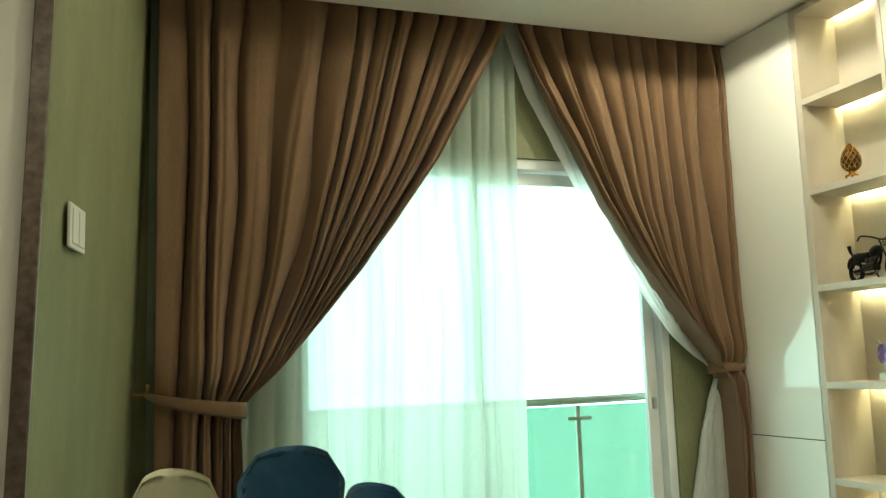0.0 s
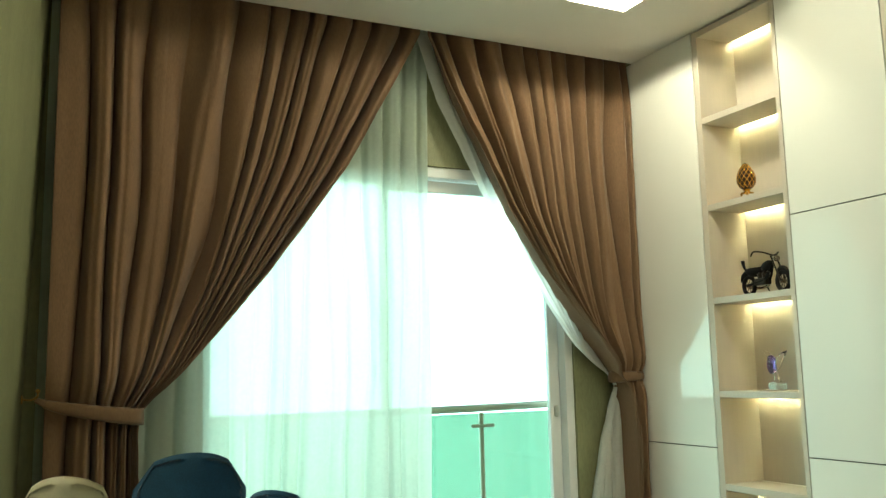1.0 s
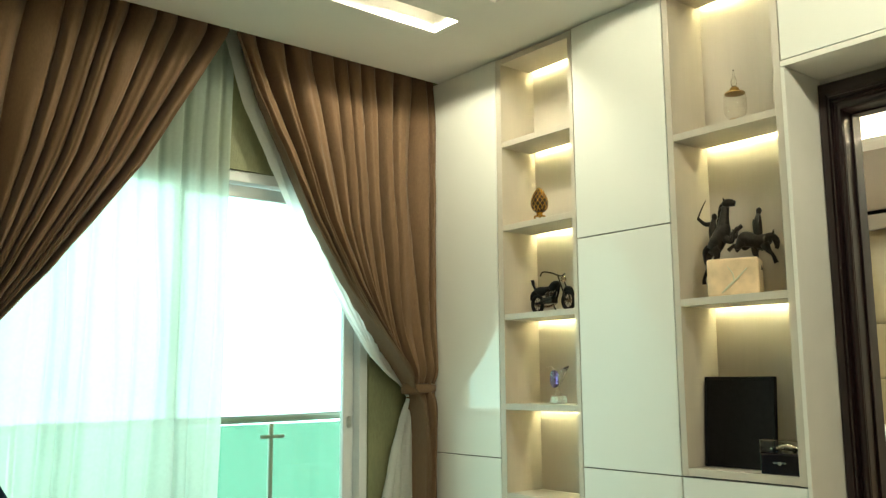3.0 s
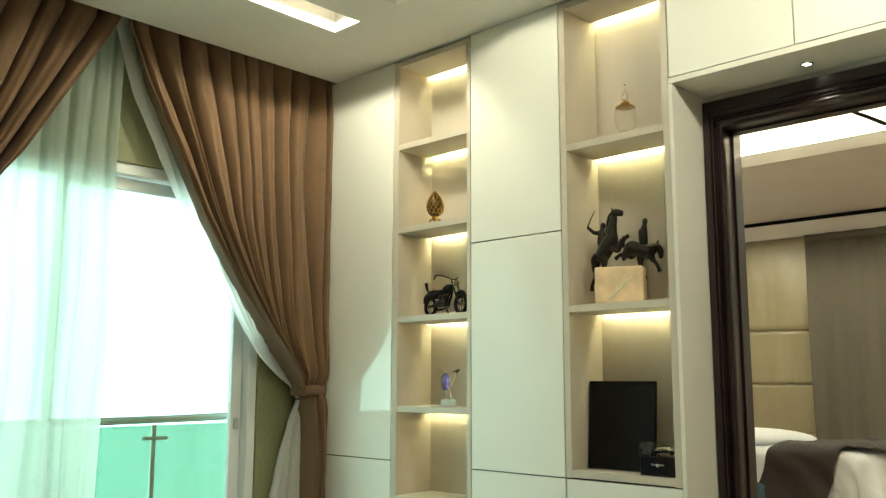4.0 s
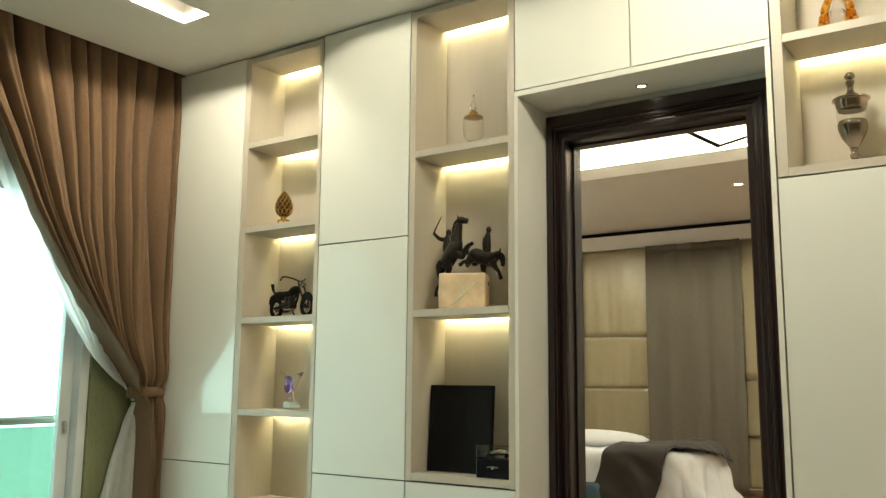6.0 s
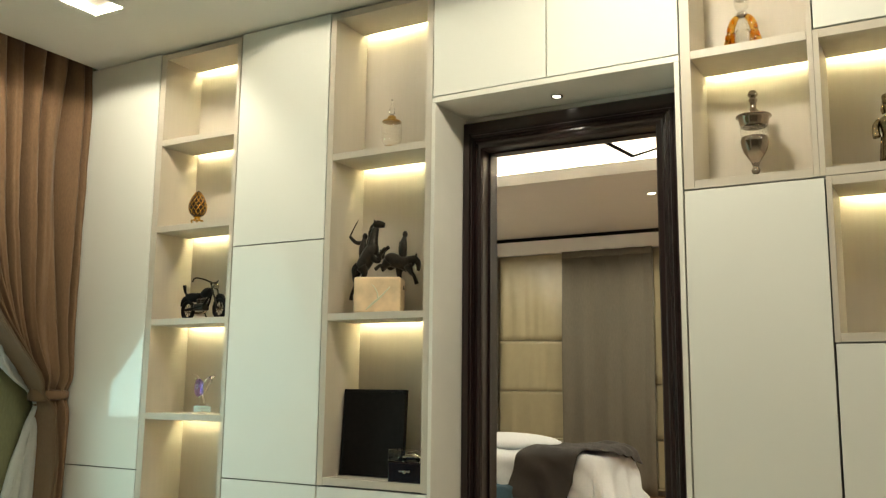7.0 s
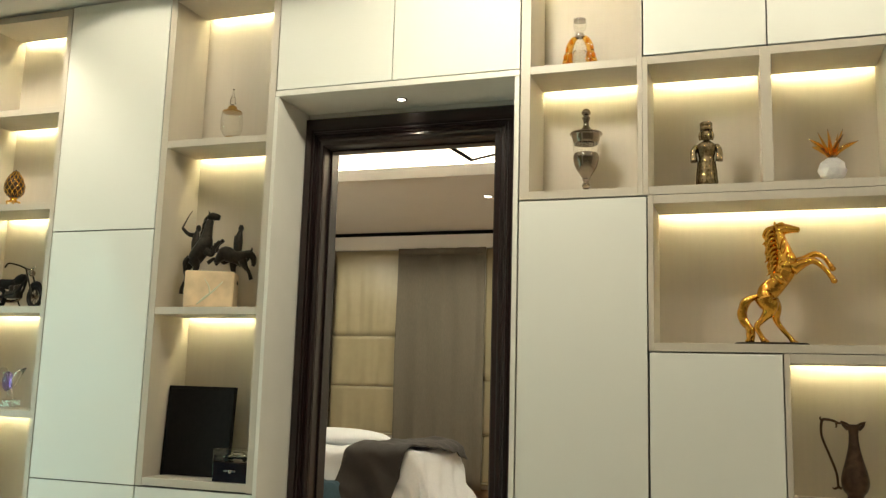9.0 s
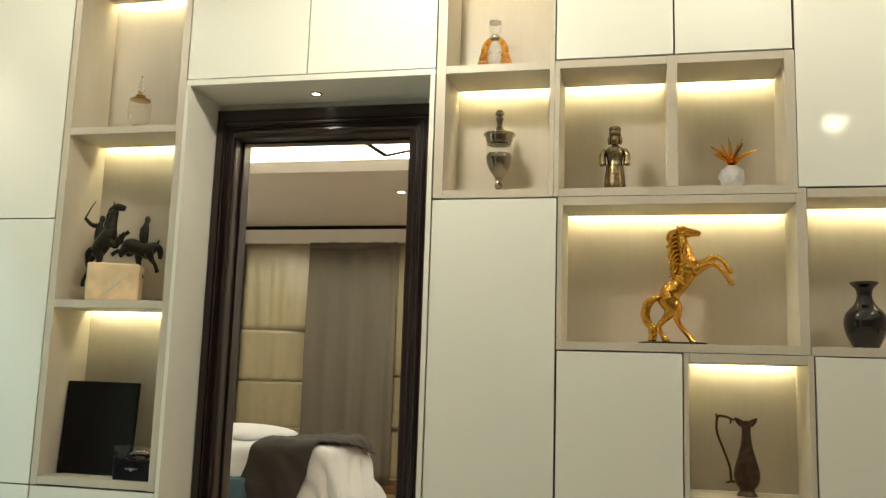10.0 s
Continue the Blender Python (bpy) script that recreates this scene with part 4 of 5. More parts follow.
def horsemen():
    """Two dark bronze mounted figures as one plain shape over a stone block."""
    block = solid("stone_block", box(-0.096, 0.104, -0.06, 0.06, 0, 0.152, 0.008), ONYX, "cream veined onyx block under a bronze statue", "stone block")
    vein = tube([(-0.040, -0.0615, 0.012), (-0.010, -0.0615, 0.040), (0.020, -0.0615, 0.066), (0.060, -0.0615, 0.108)], [0.002, 0.005, 0.004, 0.002], sides=6, flat=0.3)
    tube([(0.010, -0.0615, 0.058), (0.004, -0.0615, 0.090), (-0.016, -0.0615, 0.120)], [0.003, 0.0025, 0.001], vein, 6, flat=0.3)
    part("vein", vein, CREAM, block, "pale vein", True)
    block.matrix_basis = pose(3.10, 2.000, 1.4665, 0, 0, EAST + 22)
    bm = bmesh.new()
    # rearing horse
    tube([(-0.080, 0, 0.195), (-0.062, 0, 0.225), (-0.034, 0, 0.270), (-0.024, 0, 0.300)], [0.030, 0.035, 0.034, 0.024], bm, 14)
    tube([(-0.030, 0, 0.285), (-0.024, 0, 0.330), (-0.016, 0, 0.372)], [0.028, 0.021, 0.016], bm, 12)
    tube([(-0.026, 0, 0.380), (-0.010, 0, 0.388), (0.012, 0, 0.386), (0.026, 0, 0.382)], [0.013, 0.017, 0.015, 0.011], bm, 10)
    for s_ in (-1, 1):
        tube([(-0.020, s_ * 0.008, 0.392), (-0.024, s_ * 0.011, 0.410)], [0.005, 0.001], bm, 6, 2)
    for k in range(6):
        tube([(-0.030 - 0.002 * k, 0, 0.384 - 0.018 * k), (-0.042 - 0.003 * k, 0.004 * (-1) ** k, 0.372 - 0.018 * k), (-0.046 - 0.003 * k, 0, 0.352 - 0.018 * k)], [0.007, 0.006, 0.002], bm, 6, 3)
    tube([(-0.092, 0.018, 0.205), (-0.112, 0.020, 0.165), (-0.112, 0.020, 0.125), (-0.128, 0.020, 0.085), (-0.130, 0.020, 0.060)], [0.028, 0.018, 0.009, 0.008, 0.010], bm, 10)
    tube([(-0.074, -0.016, 0.200), (-0.062, -0.016, 0.175), (-0.066, -0.016, 0.154)], [0.028, 0.016, 0.012], bm, 10)
    tube([(-0.022, 0.016, 0.262), (0.010, 0.018, 0.246), (0.022, 0.018, 0.272), (0.046, 0.018, 0.292)], [0.020, 0.012, 0.009, 0.009], bm, 9)
    tube([(-0.026, -0.016, 0.240), (0.004, -0.018, 0.226), (0.014, -0.018, 0.256), (0.036, -0.018, 0.280)], [0.018, 0.012, 0.009, 0.009], bm, 9)
    tube([(-0.100, 0, 0.215), (-0.116, 0, 0.190), (-0.116, 0, 0.150)], [0.010, 0.012, 0.004], bm, 8)
    # plain rider with a raised blade
    tube([(-0.078, 0.022, 0.238), (-0.080, 0.024, 0.280), (-0.078, 0.024, 0.314), (-0.074, 0.024, 0.334)], [0.020, 0.021, 0.013, 0.007], bm, 10)
    ball(-0.072, 0.024, 0.338, 0.013, 0.013, 0.016, bm, 12)
    tube([(-0.086, 0.030, 0.310), (-0.118, 0.034, 0.314), (-0.148, 0.034, 0.340)], [0.011, 0.009, 0.007], bm, 8)
    tube([(-0.148, 0.034, 0.338), (-0.128, 0.034, 0.380), (-0.108, 0.034, 0.414)], [0.004, 0.003, 0.0015], bm, 6)
    # galloping horse
    tube([(0.036, 0, 0.218), (0.060, 0, 0.232), (0.100, 0, 0.222), (0.140, 0, 0.214), (0.156, 0, 0.216)], [0.022, 0.032, 0.029, 0.032, 0.020], bm, 14)
    tube([(0.146, 0, 0.222), (0.166, 0, 0.232), (0.180, 0, 0.232)], [0.028, 0.020, 0.015], bm, 10)
    tube([(0.172, 0, 0.238), (0.186, 0, 0.220), (0.190, 0, 0.196), (0.186, 0, 0.184)], [0.013, 0.015, 0.011, 0.008], bm, 10)
    for s_ in (-1, 1):
        tube([(0.176, s_ * 0.008, 0.244), (0.180, s_ * 0.012, 0.262)], [0.005, 0.001], bm, 6, 2)
    for s_, dx in ((-1, 0.0), (1, 0.026)):
        tube([(0.048 + dx, s_ * 0.018, 0.222), (0.026 + dx, s_ * 0.018, 0.200), (0.014 + dx, s_ * 0.018, 0.206), (-0.012 + dx, s_ * 0.018, 0.188)], [0.024, 0.013, 0.008, 0.009], bm, 9)
    tube([(0.100, 0.016, 0.210), (0.096, 0.018, 0.172), (0.108, 0.018, 0.135), (0.114, 0.018, 0.104)], [0.026, 0.013, 0.008, 0.010], bm, 9)
    tube([(0.142, -0.016, 0.205), (0.158, -0.018, 0.176), (0.172, -0.018, 0.160), (0.186, -0.018, 0.126)], [0.022, 0.012, 0.008, 0.010], bm, 9)
    tube([(0.036, 0, 0.236), (0.020, 0, 0.250), (0.008, 0, 0.276)], [0.009, 0.009, 0.003], bm, 8)
    tube([(0.116, 0, 0.240), (0.114, 0, 0.282), (0.119, 0, 0.316), (0.122, 0, 0.336)], [0.018, 0.021, 0.014, 0.007], bm, 10)
    ball(0.124, 0, 0.342, 0.013, 0.013, 0.016, bm, 12)
    tube([(0.102, 0.02, 0.312), (0.098, 0.026, 0.284), (0.122, 0.022, 0.262)], [0.010, 0.008, 0.006], bm, 8)
    tube([(0.116, 0.026, 0.244), (0.130, 0.034, 0.216), (0.118, 0.034, 0.186)], [0.014, 0.010, 0.008], bm, 8)
    st = solid("bronze_statue", bm, BRONZE, "dark bronze statue of two horses on an onyx block", "statue", smooth=True)
    st.matrix_basis = pose(3.10, 2.005, 1.4665, 0, 0, EAST + 22) @ Matrix.Diagonal((0.92, 0.95, 1.0, 1))


def motorcycle():
    m = thing("model_motorcycle", pose(3.10, 3.015, 1.471, 0, 0, EAST - 8) @ Matrix.Diagonal((1.14, 1.14, 1.14, 1)), "small black wire-and-metal model motorcycle", "model motorcycle")
    for x in (-0.100, 0.112):
        w = part("wheel", bmesh.new(), BLACK, m)
        bm = bmesh.new()
        pts = [(x + 0.036 * math.cos(a), 0, 0.041 + 0.036 * math.sin(a)) for a in np.linspace(0, 2 * math.pi, 25)]
        tube(pts, 0.0085, bm, 8, 2)
        w.data = mesh("wheel", bm, BLACK, True)
        bm = bmesh.new()
        for k in range(9):
            a = 2 * math.pi * k / 9
            tube([(x, 0, 0.041), (x + 0.032 * math.cos(a), 0, 0.041 + 0.032 * math.sin(a))], 0.0014, bm, 5, 2)
        part("spokes", bm, BRONZE, w)
        part("hub", tube([(x, -0.010, 0.041), (x, 0.010, 0.041)], 0.009, n=2), SMOKE, w)
    bm = tube([(-0.100, 0.012, 0.041), (-0.02, 0.014, 0.050), (0.02, 0.012, 0.060), (0.058, 0, 0.118)], 0.005)
    tube([(-0.100, -0.012, 0.041), (-0.02, -0.014, 0.050), (0.02, -0.012, 0.060), (0.058, 0, 0.118)], 0.005, bm)
    tube([(-0.110, 0, 0.080), (-0.05, 0, 0.085), (0.01, 0, 0.100), (0.058, 0, 0.120)], 0.006, bm)
    part("frame", bm, BLACK, m, smooth=True)
    bm = box(-0.045, 0.022, -0.018, 0.018, 0.036, 0.066, 0.006)
    for k, a in ((-0.02, -0.4), (0.008, 0.4)):
        lathe([(0.015, 0.0), (0.017, 0.004), (0.014, 0.007), (0.017, 0.011), (0.014, 0.015), (0.017, 0.019), (0.014, 0.024), (0.010, 0.03)], 12, bm, (k, 0, 0.06))
    part("engine", bm, BRONZE, m)
    part("tank", ball(0.022, 0, 0.112, 0.036, 0.018, 0.020, turn=pose(0, 0, 0, 0, -14, 0)), BLACK, m, "glossy black tank", True)
    part("seat", tube([(-0.112, 0, 0.104), (-0.085, 0, 0.098), (-0.05, 0, 0.094), (-0.012, 0, 0.102)], [0.010, 0.018, 0.020, 0.012], sides=12), BLACK, m, smooth=True)
    part("fender", tube([(-0.146, 0, 0.060), (-0.132, 0, 0.084), (-0.100, 0, 0.094), (-0.07, 0, 0.082)], [0.006, 0.012, 0.013, 0.008]), BLACK, m, smooth=True)
    part("fender", tube([(0.076, 0, 0.064), (0.098, 0, 0.090), (0.124, 0, 0.090), (0.146, 0, 0.072)], [0.005, 0.010, 0.010, 0.005]), BLACK, m, smooth=True)
    bm = tube([(0.112, 0.013, 0.041), (0.072, 0.013, 0.128), (0.062, 0.012, 0.150)], 0.0038)
    tube([(0.112, -0.013, 0.041), (0.072, -0.013, 0.128), (0.062, -0.012, 0.150)], 0.0038, bm)
    part("fork", bm, BRONZE, m, smooth=True)
    part("handlebar", tube([(0.000, 0.06, 0.152), (0.018, 0.058, 0.168), (0.048, 0.035, 0.162), (0.062, 0, 0.150), (0.048, -0.035, 0.162), (0.018, -0.058, 0.168), (0.000, -0.06, 0.152)], 0.0035), BRONZE, m, smooth=True)
    part("headlight", ball(0.082, 0, 0.134, 0.013, 0.013, 0.013), SMOKE, m, "smoky metal headlight", True)
    part("exhaust", tube([(0.006, 0.022, 0.052), (-0.02, 0.026, 0.032), (-0.08, 0.026, 0.030), (-0.140, 0.026, 0.040)], [0.005, 0.006, 0.007, 0.008]), SMOKE, m, "smoky metal exhaust pipe", True)
    part("backrest", tube([(-0.112, 0, 0.104), (-0.128, 0, 0.126), (-0.134, 0, 0.150)], [0.004, 0.006, 0.008]), BLACK, m, smooth=True)
    part("stand", tube([(-0.02, 0.02, 0.038), (-0.015, 0.04, 0.0)], 0.003), BLACK, m)


def egg():
    e = thing("egg_ornament", (3.07, 3.055, 1.927), "antique gold jewelled egg on a small footed stand", "ornament")
    prof = [(0.002, 0.042), (0.022, 0.046), (0.037, 0.062), (0.044, 0.084), (0.042, 0.106), (0.033, 0.132), (0.020, 0.154), (0.009, 0.168), (0.002, 0.174)]
    body = part("egg", lathe([tuple(q) for q in smoothed(prof, 4)], 32), EGGSHELL, e, smooth=True)
    bm = bmesh.new()
    for d in (-1, 1):
        for k in range(11):
            pts = []
            for i in range(9):
                t = i / 8
                z = 0.05 + 0.115 * t
                r = np.interp(z, [p[1] for p in prof], [p[0] for p in prof])
                a = 2 * math.pi * k / 11 + d * t * 1.9
                pts.append((r * math.cos(a), r * math.sin(a), z))
            tube(pts, 0.0021, bm, 5, 2)
    part("lattice", bm, GOLD, body, "raised gold lattice", True)
    part("collar", lathe([(0.012, 0.022), (0.018, 0.030), (0.012, 0.036), (0.020, 0.044)], 24), GOLD, e, smooth=True)
    for k in range(4):
        a = math.pi / 4 + k * math.pi / 2
        part("foot", tube([(0.012 * math.cos(a), 0.012 * math.sin(a), 0.028), (0.026 * math.cos(a), 0.026 * math.sin(a), 0.024), (0.024 * math.cos(a), 0.024 * math.sin(a), 0.010), (0.032 * math.cos(a), 0.032 * math.sin(a), 0.0)], [0.005, 0.005, 0.004, 0.006]), OLDGOLD, e, smooth=True)


def crystal_ornament():
    c = thing("crystal_ornament", (3.09, 2.975, 1.026), "clear crystal ornament with a purple petal", "ornament")
    part("base", box(-0.030, 0.030, -0.030, 0.030, 0.0, 0.042, 0.006), FINE, c)
    part("stem", tube([(0, 0, 0.04), (0, 0.006, 0.07), (0, 0.016, 0.10)], [0.016, 0.012, 0.010]), CLEAR, c, smooth=True)
    part("petal", ball(0, 0.026, 0.118, 0.014, 0.030, 0.044), PURPLE, c, "purple crystal petal", True)
    part("petal", tube([(0, 0.03, 0.12), (0, 0.04, 0.162), (0, 0.072, 0.180)], [0.012, 0.012, 0.003]), CLEAR, c, smooth=True)
    part("petal", tube([(0, -0.002, 0.10), (0, -0.03, 0.150), (0, -0.068, 0.178)], [0.012, 0.015, 0.003]), CLEAR, c, smooth=True)


def perfume(at, label, glass, metal, h, r):
    p = thing("perfume_bottle", at, label, "bottle")
    part("foot", lathe([(r * 0.6, 0), (r * 0.7, 0.006), (r * 0.55, 0.02 * h / 0.2)], 24), metal, p, smooth=True)
    prof = [(r * 0.55, 0.02 * h / 0.2), (r * 0.98, 0.24 * h), (r, 0.42 * h), (r * 0.9, 0.56 * h), (r * 0.3, 0.62 * h)]
    part("body", lathe([tuple(q) for q in smoothed(prof, 5)], 16), glass, p, "clear glass body", True)
    part("collar", lathe([(r * 0.32, 0.615 * h), (r * 0.42, 0.63 * h), (r * 0.42, 0.66 * h), (r * 0.25, 0.69 * h)], 20), metal, p, smooth=True)
    part("stopper", lathe([(r * 0.12, 0.68 * h), (r * 0.28, 0.74 * h), (r * 0.30, 0.79 * h), (r * 0.10, 0.88 * h), (r * 0.05, 0.98 * h), (r * 0.1, h)], 14), CLEAR, p)
    part("shoulder", lathe([(r * 0.30, 0.60 * h), (r * 0.86, 0.585 * h), (r * 0.92, 0.565 * h), (r * 0.84, 0.56 * h)], 20), metal, p, "thin gilt shoulder ring", True)
    return p


def amber_bottle():
    p = thing("perfume_bottle", (3.09, 0.468, 2.352), "clear bottle wrapped by amber crystal wings with a stopper", "bottle")
    part("body", lathe([tuple(q) for q in smoothed([(0.018, 0), (0.026, 0.008), (0.033, 0.045), (0.030, 0.085), (0.016, 0.118), (0.012, 0.128)], 4)], 20), FINE, p, "clear glass body", True)
    part("filling", lathe([(0.016, 0.004), (0.024, 0.012), (0.028, 0.045), (0.024, 0.074), (0.004, 0.080)], 18), CLEAR, p, smooth=True)
    for s_ in (-1, 1):
        bm = tube([(0, s_ * 0.010, 0.132), (0, s_ * 0.026, 0.120), (0, s_ * 0.038, 0.092), (0, s_ * 0.042, 0.062), (0, s_ * 0.050, 0.036), (0, s_ * 0.056, 0.006)], [0.007, 0.012, 0.014, 0.013, 0.015, 0.012])
        tube([(0, s_ * 0.034, 0.070), (-0.006, s_ * 0.034, 0.040), (-0.004, s_ * 0.038, 0.004)], [0.008, 0.011, 0.009], bm)
        for k, (y, z, r) in enumerate(((0.030, 0.112, 0.008), (0.046, 0.084, 0.009), (0.052, 0.054, 0.010), (0.044, 0.030, 0.010), (0.058, 0.022, 0.008))):
            ball(-0.008 + 0.003 * (k % 2), s_ * y, z, r, r * 0.8, r * 1.3, bm, 10)
        part("wing", bm, AMBER, p, "amber crystal wing", True)
    part("collar", lathe([(0.015, 0.128), (0.019, 0.131), (0.019, 0.139), (0.014, 0.144)], 20), CHROME, p, smooth=True)
    part("stopper", lathe([tuple(q) for q in smoothed([(0.008, 0.144), (0.014, 0.150), (0.022, 0.162), (0.025, 0.180), (0.021, 0.196), (0.004, 0.202)], 4)], 20), FINE, p, "clear glass stopper", True)
    part("stopper_cap", lathe([(0.016, 0.194), (0.023, 0.192), (0.023, 0.200), (0.012, 0.205)], 20), CHROME, p, smooth=True)


def urn():
    p = thing("lidded_urn", (3.10, 0.445, 1.8825), "smoky metal lidded urn with a glass waist on a slim foot", "urn")
    part("foot", lathe([tuple(q) for q in smoothed([(0.028, 0), (0.026, 0.008), (0.010, 0.020), (0.015, 0.034), (0.009, 0.046), (0.014, 0.058)], 5)], 32), SMOKE, p, smooth=True)
    part("bowl", lathe([tuple(q) for q in smoothed([(0.010, 0.056), (0.020, 0.072), (0.036, 0.096), (0.045, 0.122), (0.047, 0.142), (0.044, 0.152)], 5)], 36), SMOKE, p, smooth=True)
    part("waist", lathe([(0.044, 0.153), (0.047, 0.170), (0.048, 0.190)], 36), FINE, p, "clear glass waist", True)
    part("lid", lathe([tuple(q) for q in smoothed([(0.044, 0.190), (0.048, 0.200), (0.053, 0.222), (0.060, 0.226), (0.054, 0.233), (0.026, 0.238), (0.015, 0.252)], 5)], 36), SMOKE, p, smooth=True)
    part("finial", lathe([tuple(q) for q in smoothed([(0.015, 0.250), (0.010, 0.262), (0.011, 0.275), (0.015, 0.290), (0.009, 0.296), (0.017, 0.306), (0.012, 0.320), (0.001, 0.324)], 5)], 28), SMOKE, p, smooth=True)


def robed_bottle():
    prof = [(0.037, 0), (0.040, 0.004), (0.040, 0.011), (0.036, 0.014), (0.037, 0.020), (0.034, 0.05), (0.030, 0.085), (0.027, 0.108), (0.030, 0.125), (0.034, 0.146), (0.031, 0.158), (0.019, 0.168), (0.011, 0.172)]
    bm = lathe([tuple(q) for q in smoothed(prof, 3)], 26)
    for s_ in (-1, 1):
        tube([(0, s_ * 0.032, 0.156), (-0.004, s_ * 0.042, 0.138), (-0.006, s_ * 0.043, 0.116), (-0.008, s_ * 0.041, 0.098)], [0.009, 0.011, 0.012, 0.013], bm, 10, 4)
        tube([(0, s_ * 0.018, 0.176), (0, s_ * 0.021, 0.192), (0, s_ * 0.017, 0.214)], [0.005, 0.006, 0.003], bm, 8, 3)
    for z, r in ((0.026, 0.036), (0.060, 0.0335), (0.092, 0.0300), (0.116, 0.0285), (0.140, 0.0335)):
        lathe([(r - 0.002, z), (r + 0.0022, z + 0.002), (r - 0.002, z + 0.0045)], 26, bm)
    for k in range(14):
        a = 2 * math.pi * k / 14
        tube([(0.037 * math.cos(a), 0.037 * math.sin(a), 0.016), (0.034 * math.cos(a), 0.034 * math.sin(a), 0.055), (0.029 * math.cos(a), 0.029 * math.sin(a), 0.098)], 0.0022, bm, 5, 3)
    lathe([(0.010, 0.170), (0.015, 0.180), (0.017, 0.194), (0.014, 0.208), (0.010, 0.214)], 20, bm)
    lathe([(0.016, 0.210), (0.022, 0.214), (0.022, 0.220), (0.019, 0.222), (0.022, 0.226), (0.022, 0.236), (0.018, 0.240), (0.001, 0.241)], 18, bm)
    ob = solid("pewter_figurine", bm, PEWTER, "dark pewter statuette with ribbed body and flat cap", "figurine", smooth=True)
    ob.matrix_basis = pose(3.09, 0.022, 1.8825)


def pineapple():
    p = thing("crystal_pineapple", (3.08, -0.378, 1.8825), "crystal ball ornament with amber glass leaves", "ornament")
    bm = bmesh.new()
    bmesh.ops.create_icosphere(bm, subdivisions=2, radius=0.046, matrix=Matrix.Translation((0, 0, 0.044)))
    part("ball", bm, CUT, p, "faceted clear crystal ball")
    for k in range(9):
        a = 2 * math.pi * k / 9
        r, zt = (0.085, 0.145) if k % 2 else (0.040, 0.178)
        part("leaf", tube([(0.006 * math.cos(a), 0.006 * math.sin(a), 0.088), (0.4 * r * math.cos(a), 0.4 * r * math.sin(a), 0.120), (r * math.cos(a), r * math.sin(a), zt)], [0.009, 0.014, 0.002], sides=8, flat=0.45), AMBER, p, "amber glass leaf", True)


def ewer():
    p = thing("ewer", (3.11, -0.412, 0.853), "tall dark copper ewer with a thin curved handle", "ewer")
    prof = [(0.034, 0), (0.031, 0.006), (0.024, 0.020), (0.036, 0.038), (0.042, 0.062), (0.038, 0.092), (0.028, 0.128), (0.019, 0.165), (0.015, 0.195), (0.015, 0.220), (0.022, 0.238), (0.027, 0.244)]
    part("body", lathe([tuple(q) for q in smoothed(prof, 5)], 36), COPPER, p, smooth=True)
    for s_ in (-1, 1):
        part("lip", tube([(0, s_ * 0.012, 0.232), (0, s_ * 0.026, 0.244), (0, s_ * 0.036, 0.254)], [0.012, 0.009, 0.002], sides=10), COPPER, p, "flared lip", True)
    handle = part("handle", tube([(0, 0.032, 0.248), (0, 0.044, 0.247), (0, 0.056, 0.253), (0, 0.076, 0.257), (0, 0.092, 0.252), (0, 0.094, 0.205), (0, 0.074, 0.148), (0, 0.054, 0.090), (0, 0.050, 0.050), (0, 0.040, 0.042)], [0.003, 0.004, 0.004, 0.0045, 0.0045, 0.004, 0.004, 0.004, 0.004, 0.005]), COPPER, p, "thin curved handle", True)
    part("scroll", tube([(0, 0.090, 0.252), (0, 0.097, 0.260), (0, 0.094, 0.266)], [0.004, 0.003, 0.0015]), COPPER, handle, smooth=True)
    part("scroll", tube([(0, 0.050, 0.046), (0, 0.062, 0.040), (0, 0.068, 0.044)], [0.004, 0.003, 0.0015]), COPPER, handle, smooth=True)
    part("thumb_rest", tube([(0, 0.050, 0.250), (0, 0.049, 0.238), (0, 0.052, 0.232)], [0.004, 0.003, 0.002]), COPPER, handle, smooth=True)


def vase():
    p = thing("vase", (3.09, -0.790, 1.346), "small glossy black glazed vase with a flared lip", "vase")
    prof = [(0.040, 0), (0.042, 0.006), (0.058, 0.040), (0.067, 0.080), (0.060, 0.115), (0.034, 0.145), (0.024, 0.170), (0.027, 0.195), (0.042, 0.212), (0.044, 0.218), (0.036, 0.218), (0.022, 0.195), (0.018, 0.17)]
    part("body", lathe([tuple(q) for q in smoothed(prof, 5)], 40), GLAZE, p, smooth=True)


def frame_panel():
    p = thing("picture_frame", pose(3.11, 2.030, 0.788, 0, 4, 0), "plain black square panel leaning in the open shelf", "picture frame")
    part("panel", box(0.0, 0.016, -0.146, 0.146, 0.002, 0.352, 0.002), BLACK, p)
    for a, b, c, d in ((-0.156, -0.144, 0.0, 0.362), (0.144, 0.156, 0.0, 0.362)):
        part("frame_side", box(-0.004, 0.020, a, b, c, d, 0.002), BLACK, p)
    part("frame_rail", box(-0.004, 0.020, -0.144, 0.144, 0.350, 0.362, 0.002), BLACK, p)


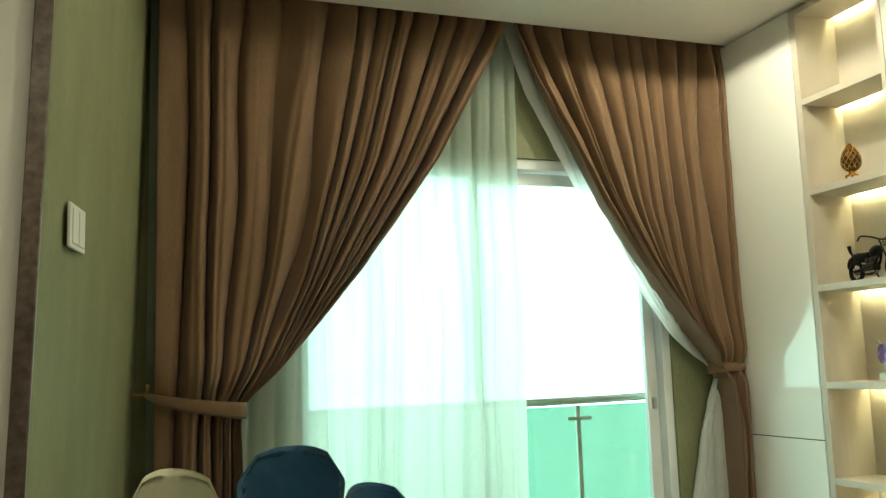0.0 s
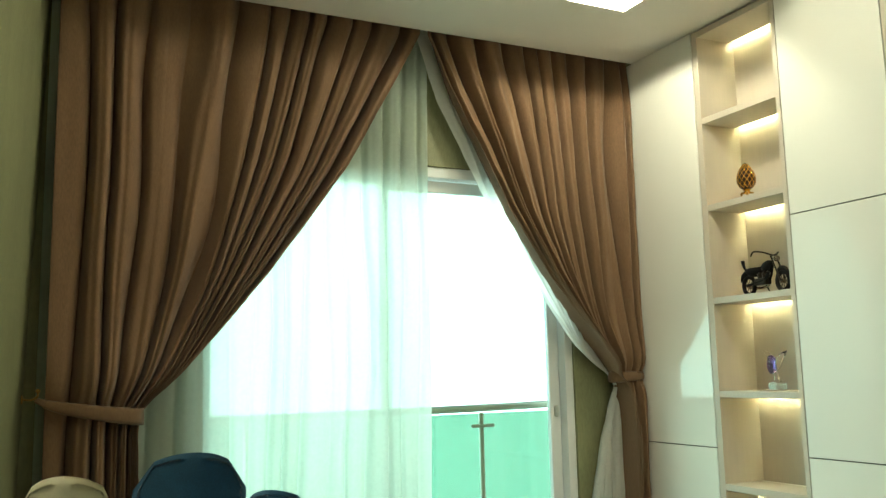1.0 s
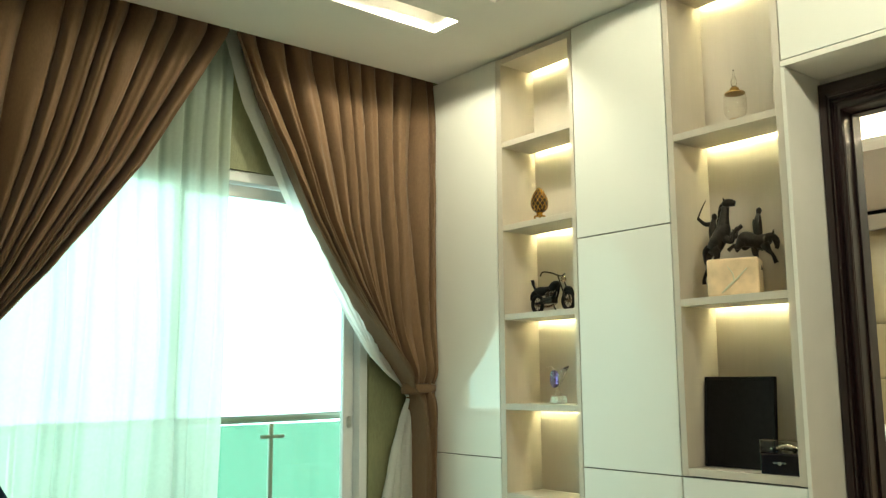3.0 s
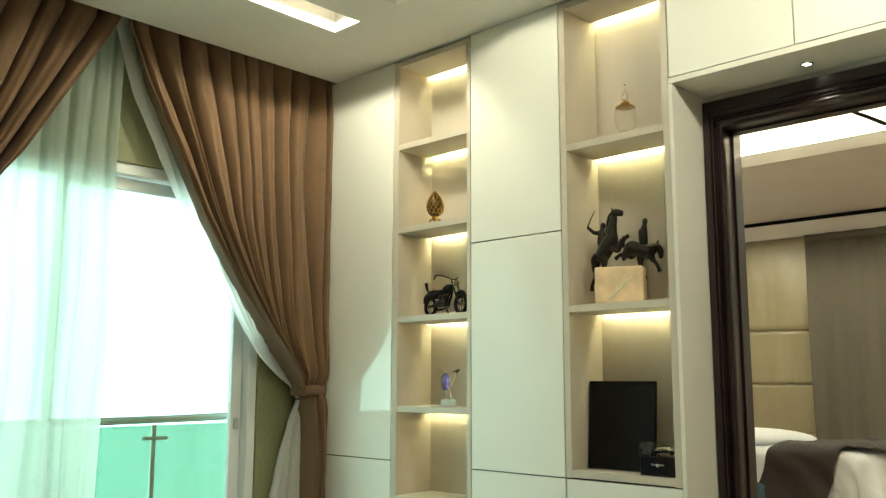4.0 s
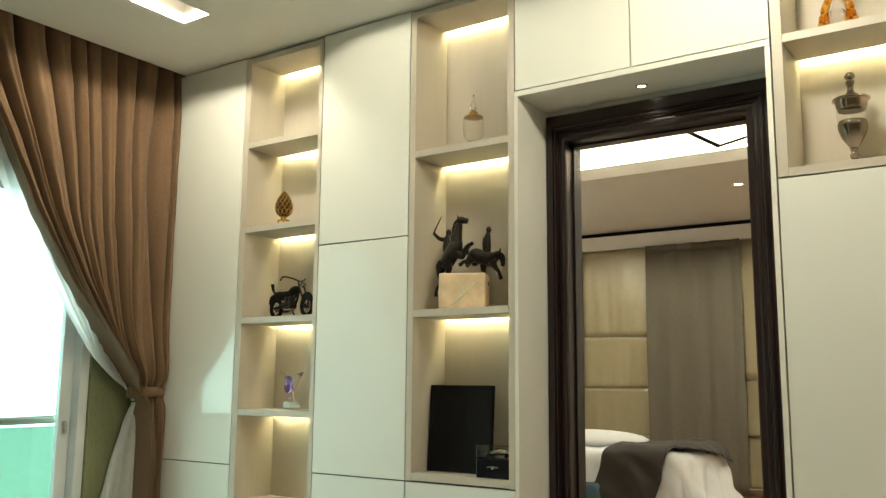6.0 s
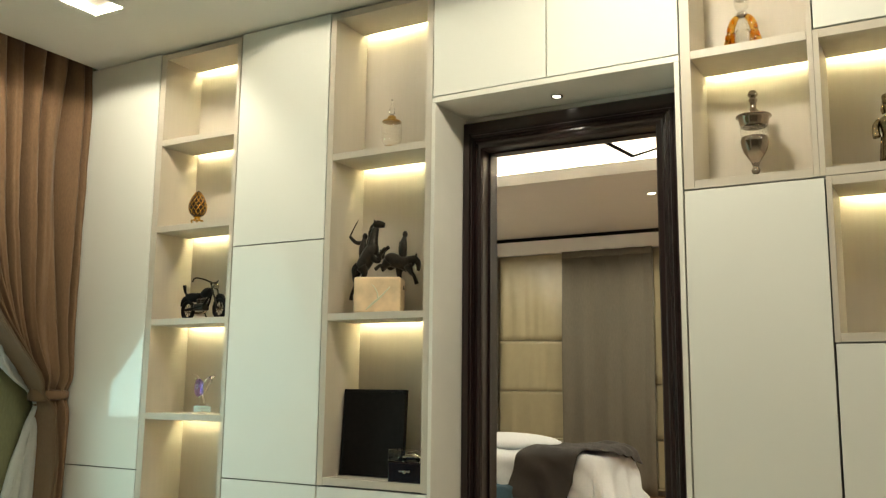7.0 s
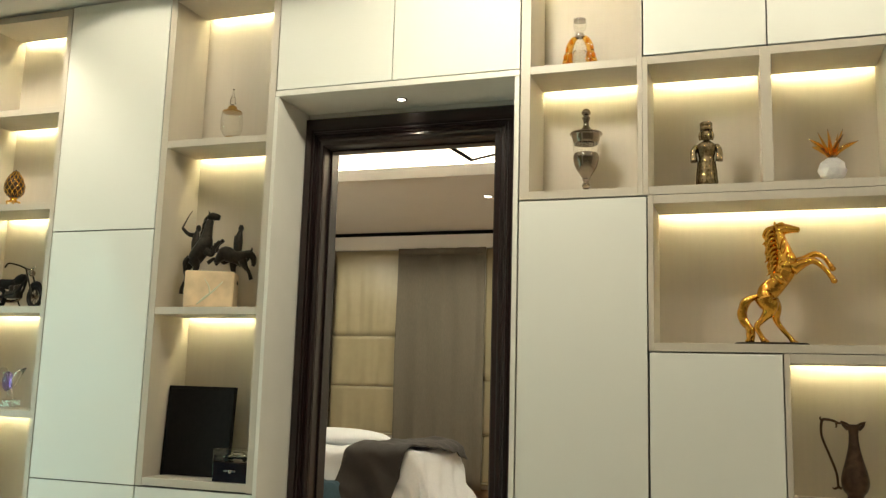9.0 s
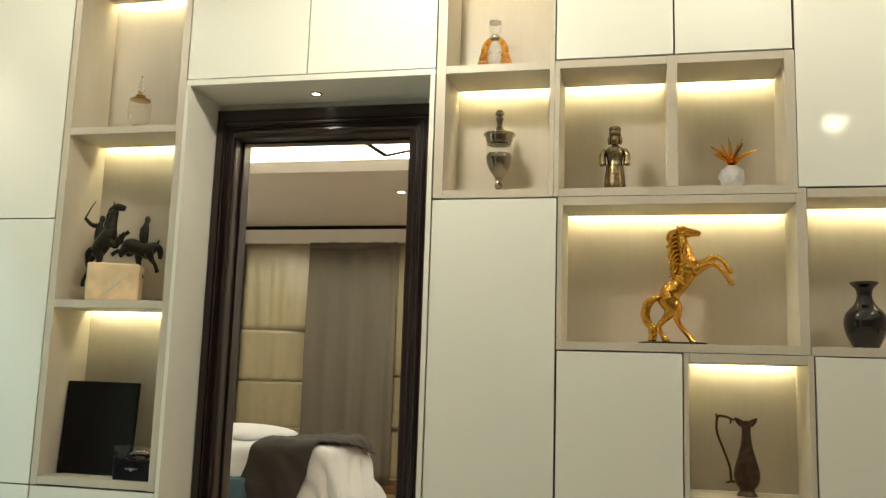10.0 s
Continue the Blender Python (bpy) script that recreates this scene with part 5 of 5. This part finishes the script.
def display_case():
    p = thing("display_case", (3.06, 1.800, 0.788), "black boxed base with a clear cover over a silver model car", "display case")
    body = part("base", box(-0.05, 0.05, -0.078, 0.078, 0.0, 0.078, 0.004), GLAZE, p, "glossy black base")
    part("emblem", ball(-0.0505, 0.0, 0.042, 0.0015, 0.007, 0.007), CHROME, body, "small silver winged emblem", True)
    for s_ in (-1, 1):
        part("emblem_wing", box(-0.0515, -0.0495, min(s_ * 0.007, s_ * 0.026), max(s_ * 0.007, s_ * 0.026), 0.041, 0.047, 0.0008), CHROME, body)
    part("cover", box(-0.048, 0.048, -0.076, 0.076, 0.080, 0.126, 0.002), FINE, p, "clear acrylic cover").visible_shadow = False
    for y0, y1 in ((-0.078, -0.075), (0.075, 0.078)):
        part("cover_edge", box(-0.049, -0.046, y0, y1, 0.079, 0.127, 0.0005), SMOKE, p)
    part("cover_edge", box(-0.049, -0.046, -0.075, 0.075, 0.125, 0.127, 0.0005), SMOKE, p)
    car = thing("model_car", (3.06, 1.795, 0.8685), "silver model car under a clear cover", "model car")
    bm = bmesh.new()
    rows = []
    for y, half, low, high in ((0.062, 0.014, 0.010, 0.014), (0.056, 0.019, 0.006, 0.019), (0.030, 0.021, 0.005, 0.023), (0.016, 0.017, 0.005, 0.034), (-0.016, 0.017, 0.005, 0.035), (-0.034, 0.021, 0.005, 0.025), (-0.056, 0.019, 0.006, 0.022), (-0.064, 0.014, 0.010, 0.015)):
        rows.append([bm.verts.new((half * math.cos(a), y, (low + high) / 2 + (high - low) / 2 * math.sin(a))) for a in np.linspace(0, 2 * math.pi, 17)[:-1]])
    for a, b in zip(rows, rows[1:]):
        for k in range(16):
            bm.faces.new((a[k], a[(k + 1) % 16], b[(k + 1) % 16], b[k]))
    bm.faces.new(rows[0])
    bm.faces.new(rows[-1][::-1])
    part("body", bm, CHROME, car, smooth=True)
    for sx in (-1, 1):
        for y in (-0.040, 0.040):
            w = part("wheel", lathe([(0.004, -0.003), (0.009, -0.003), (0.010, 0.0), (0.009, 0.003), (0.004, 0.003)], 18), BLACK, car, "black tyre", True)
            w.matrix_basis = pose(sx * 0.020, y, 0.0095, 0, 90, 0)


horse_gold()
horsemen()
motorcycle()
egg()
crystal_ornament()
perfume((3.09, 1.945, 2.167), "clear cut-glass perfume bottle with gilt collar and foot", FINE, OLDGOLD, 0.235, 0.046)
amber_bottle()
urn()
robed_bottle()
pineapple()
ewer()
vase()
frame_panel()
display_case()
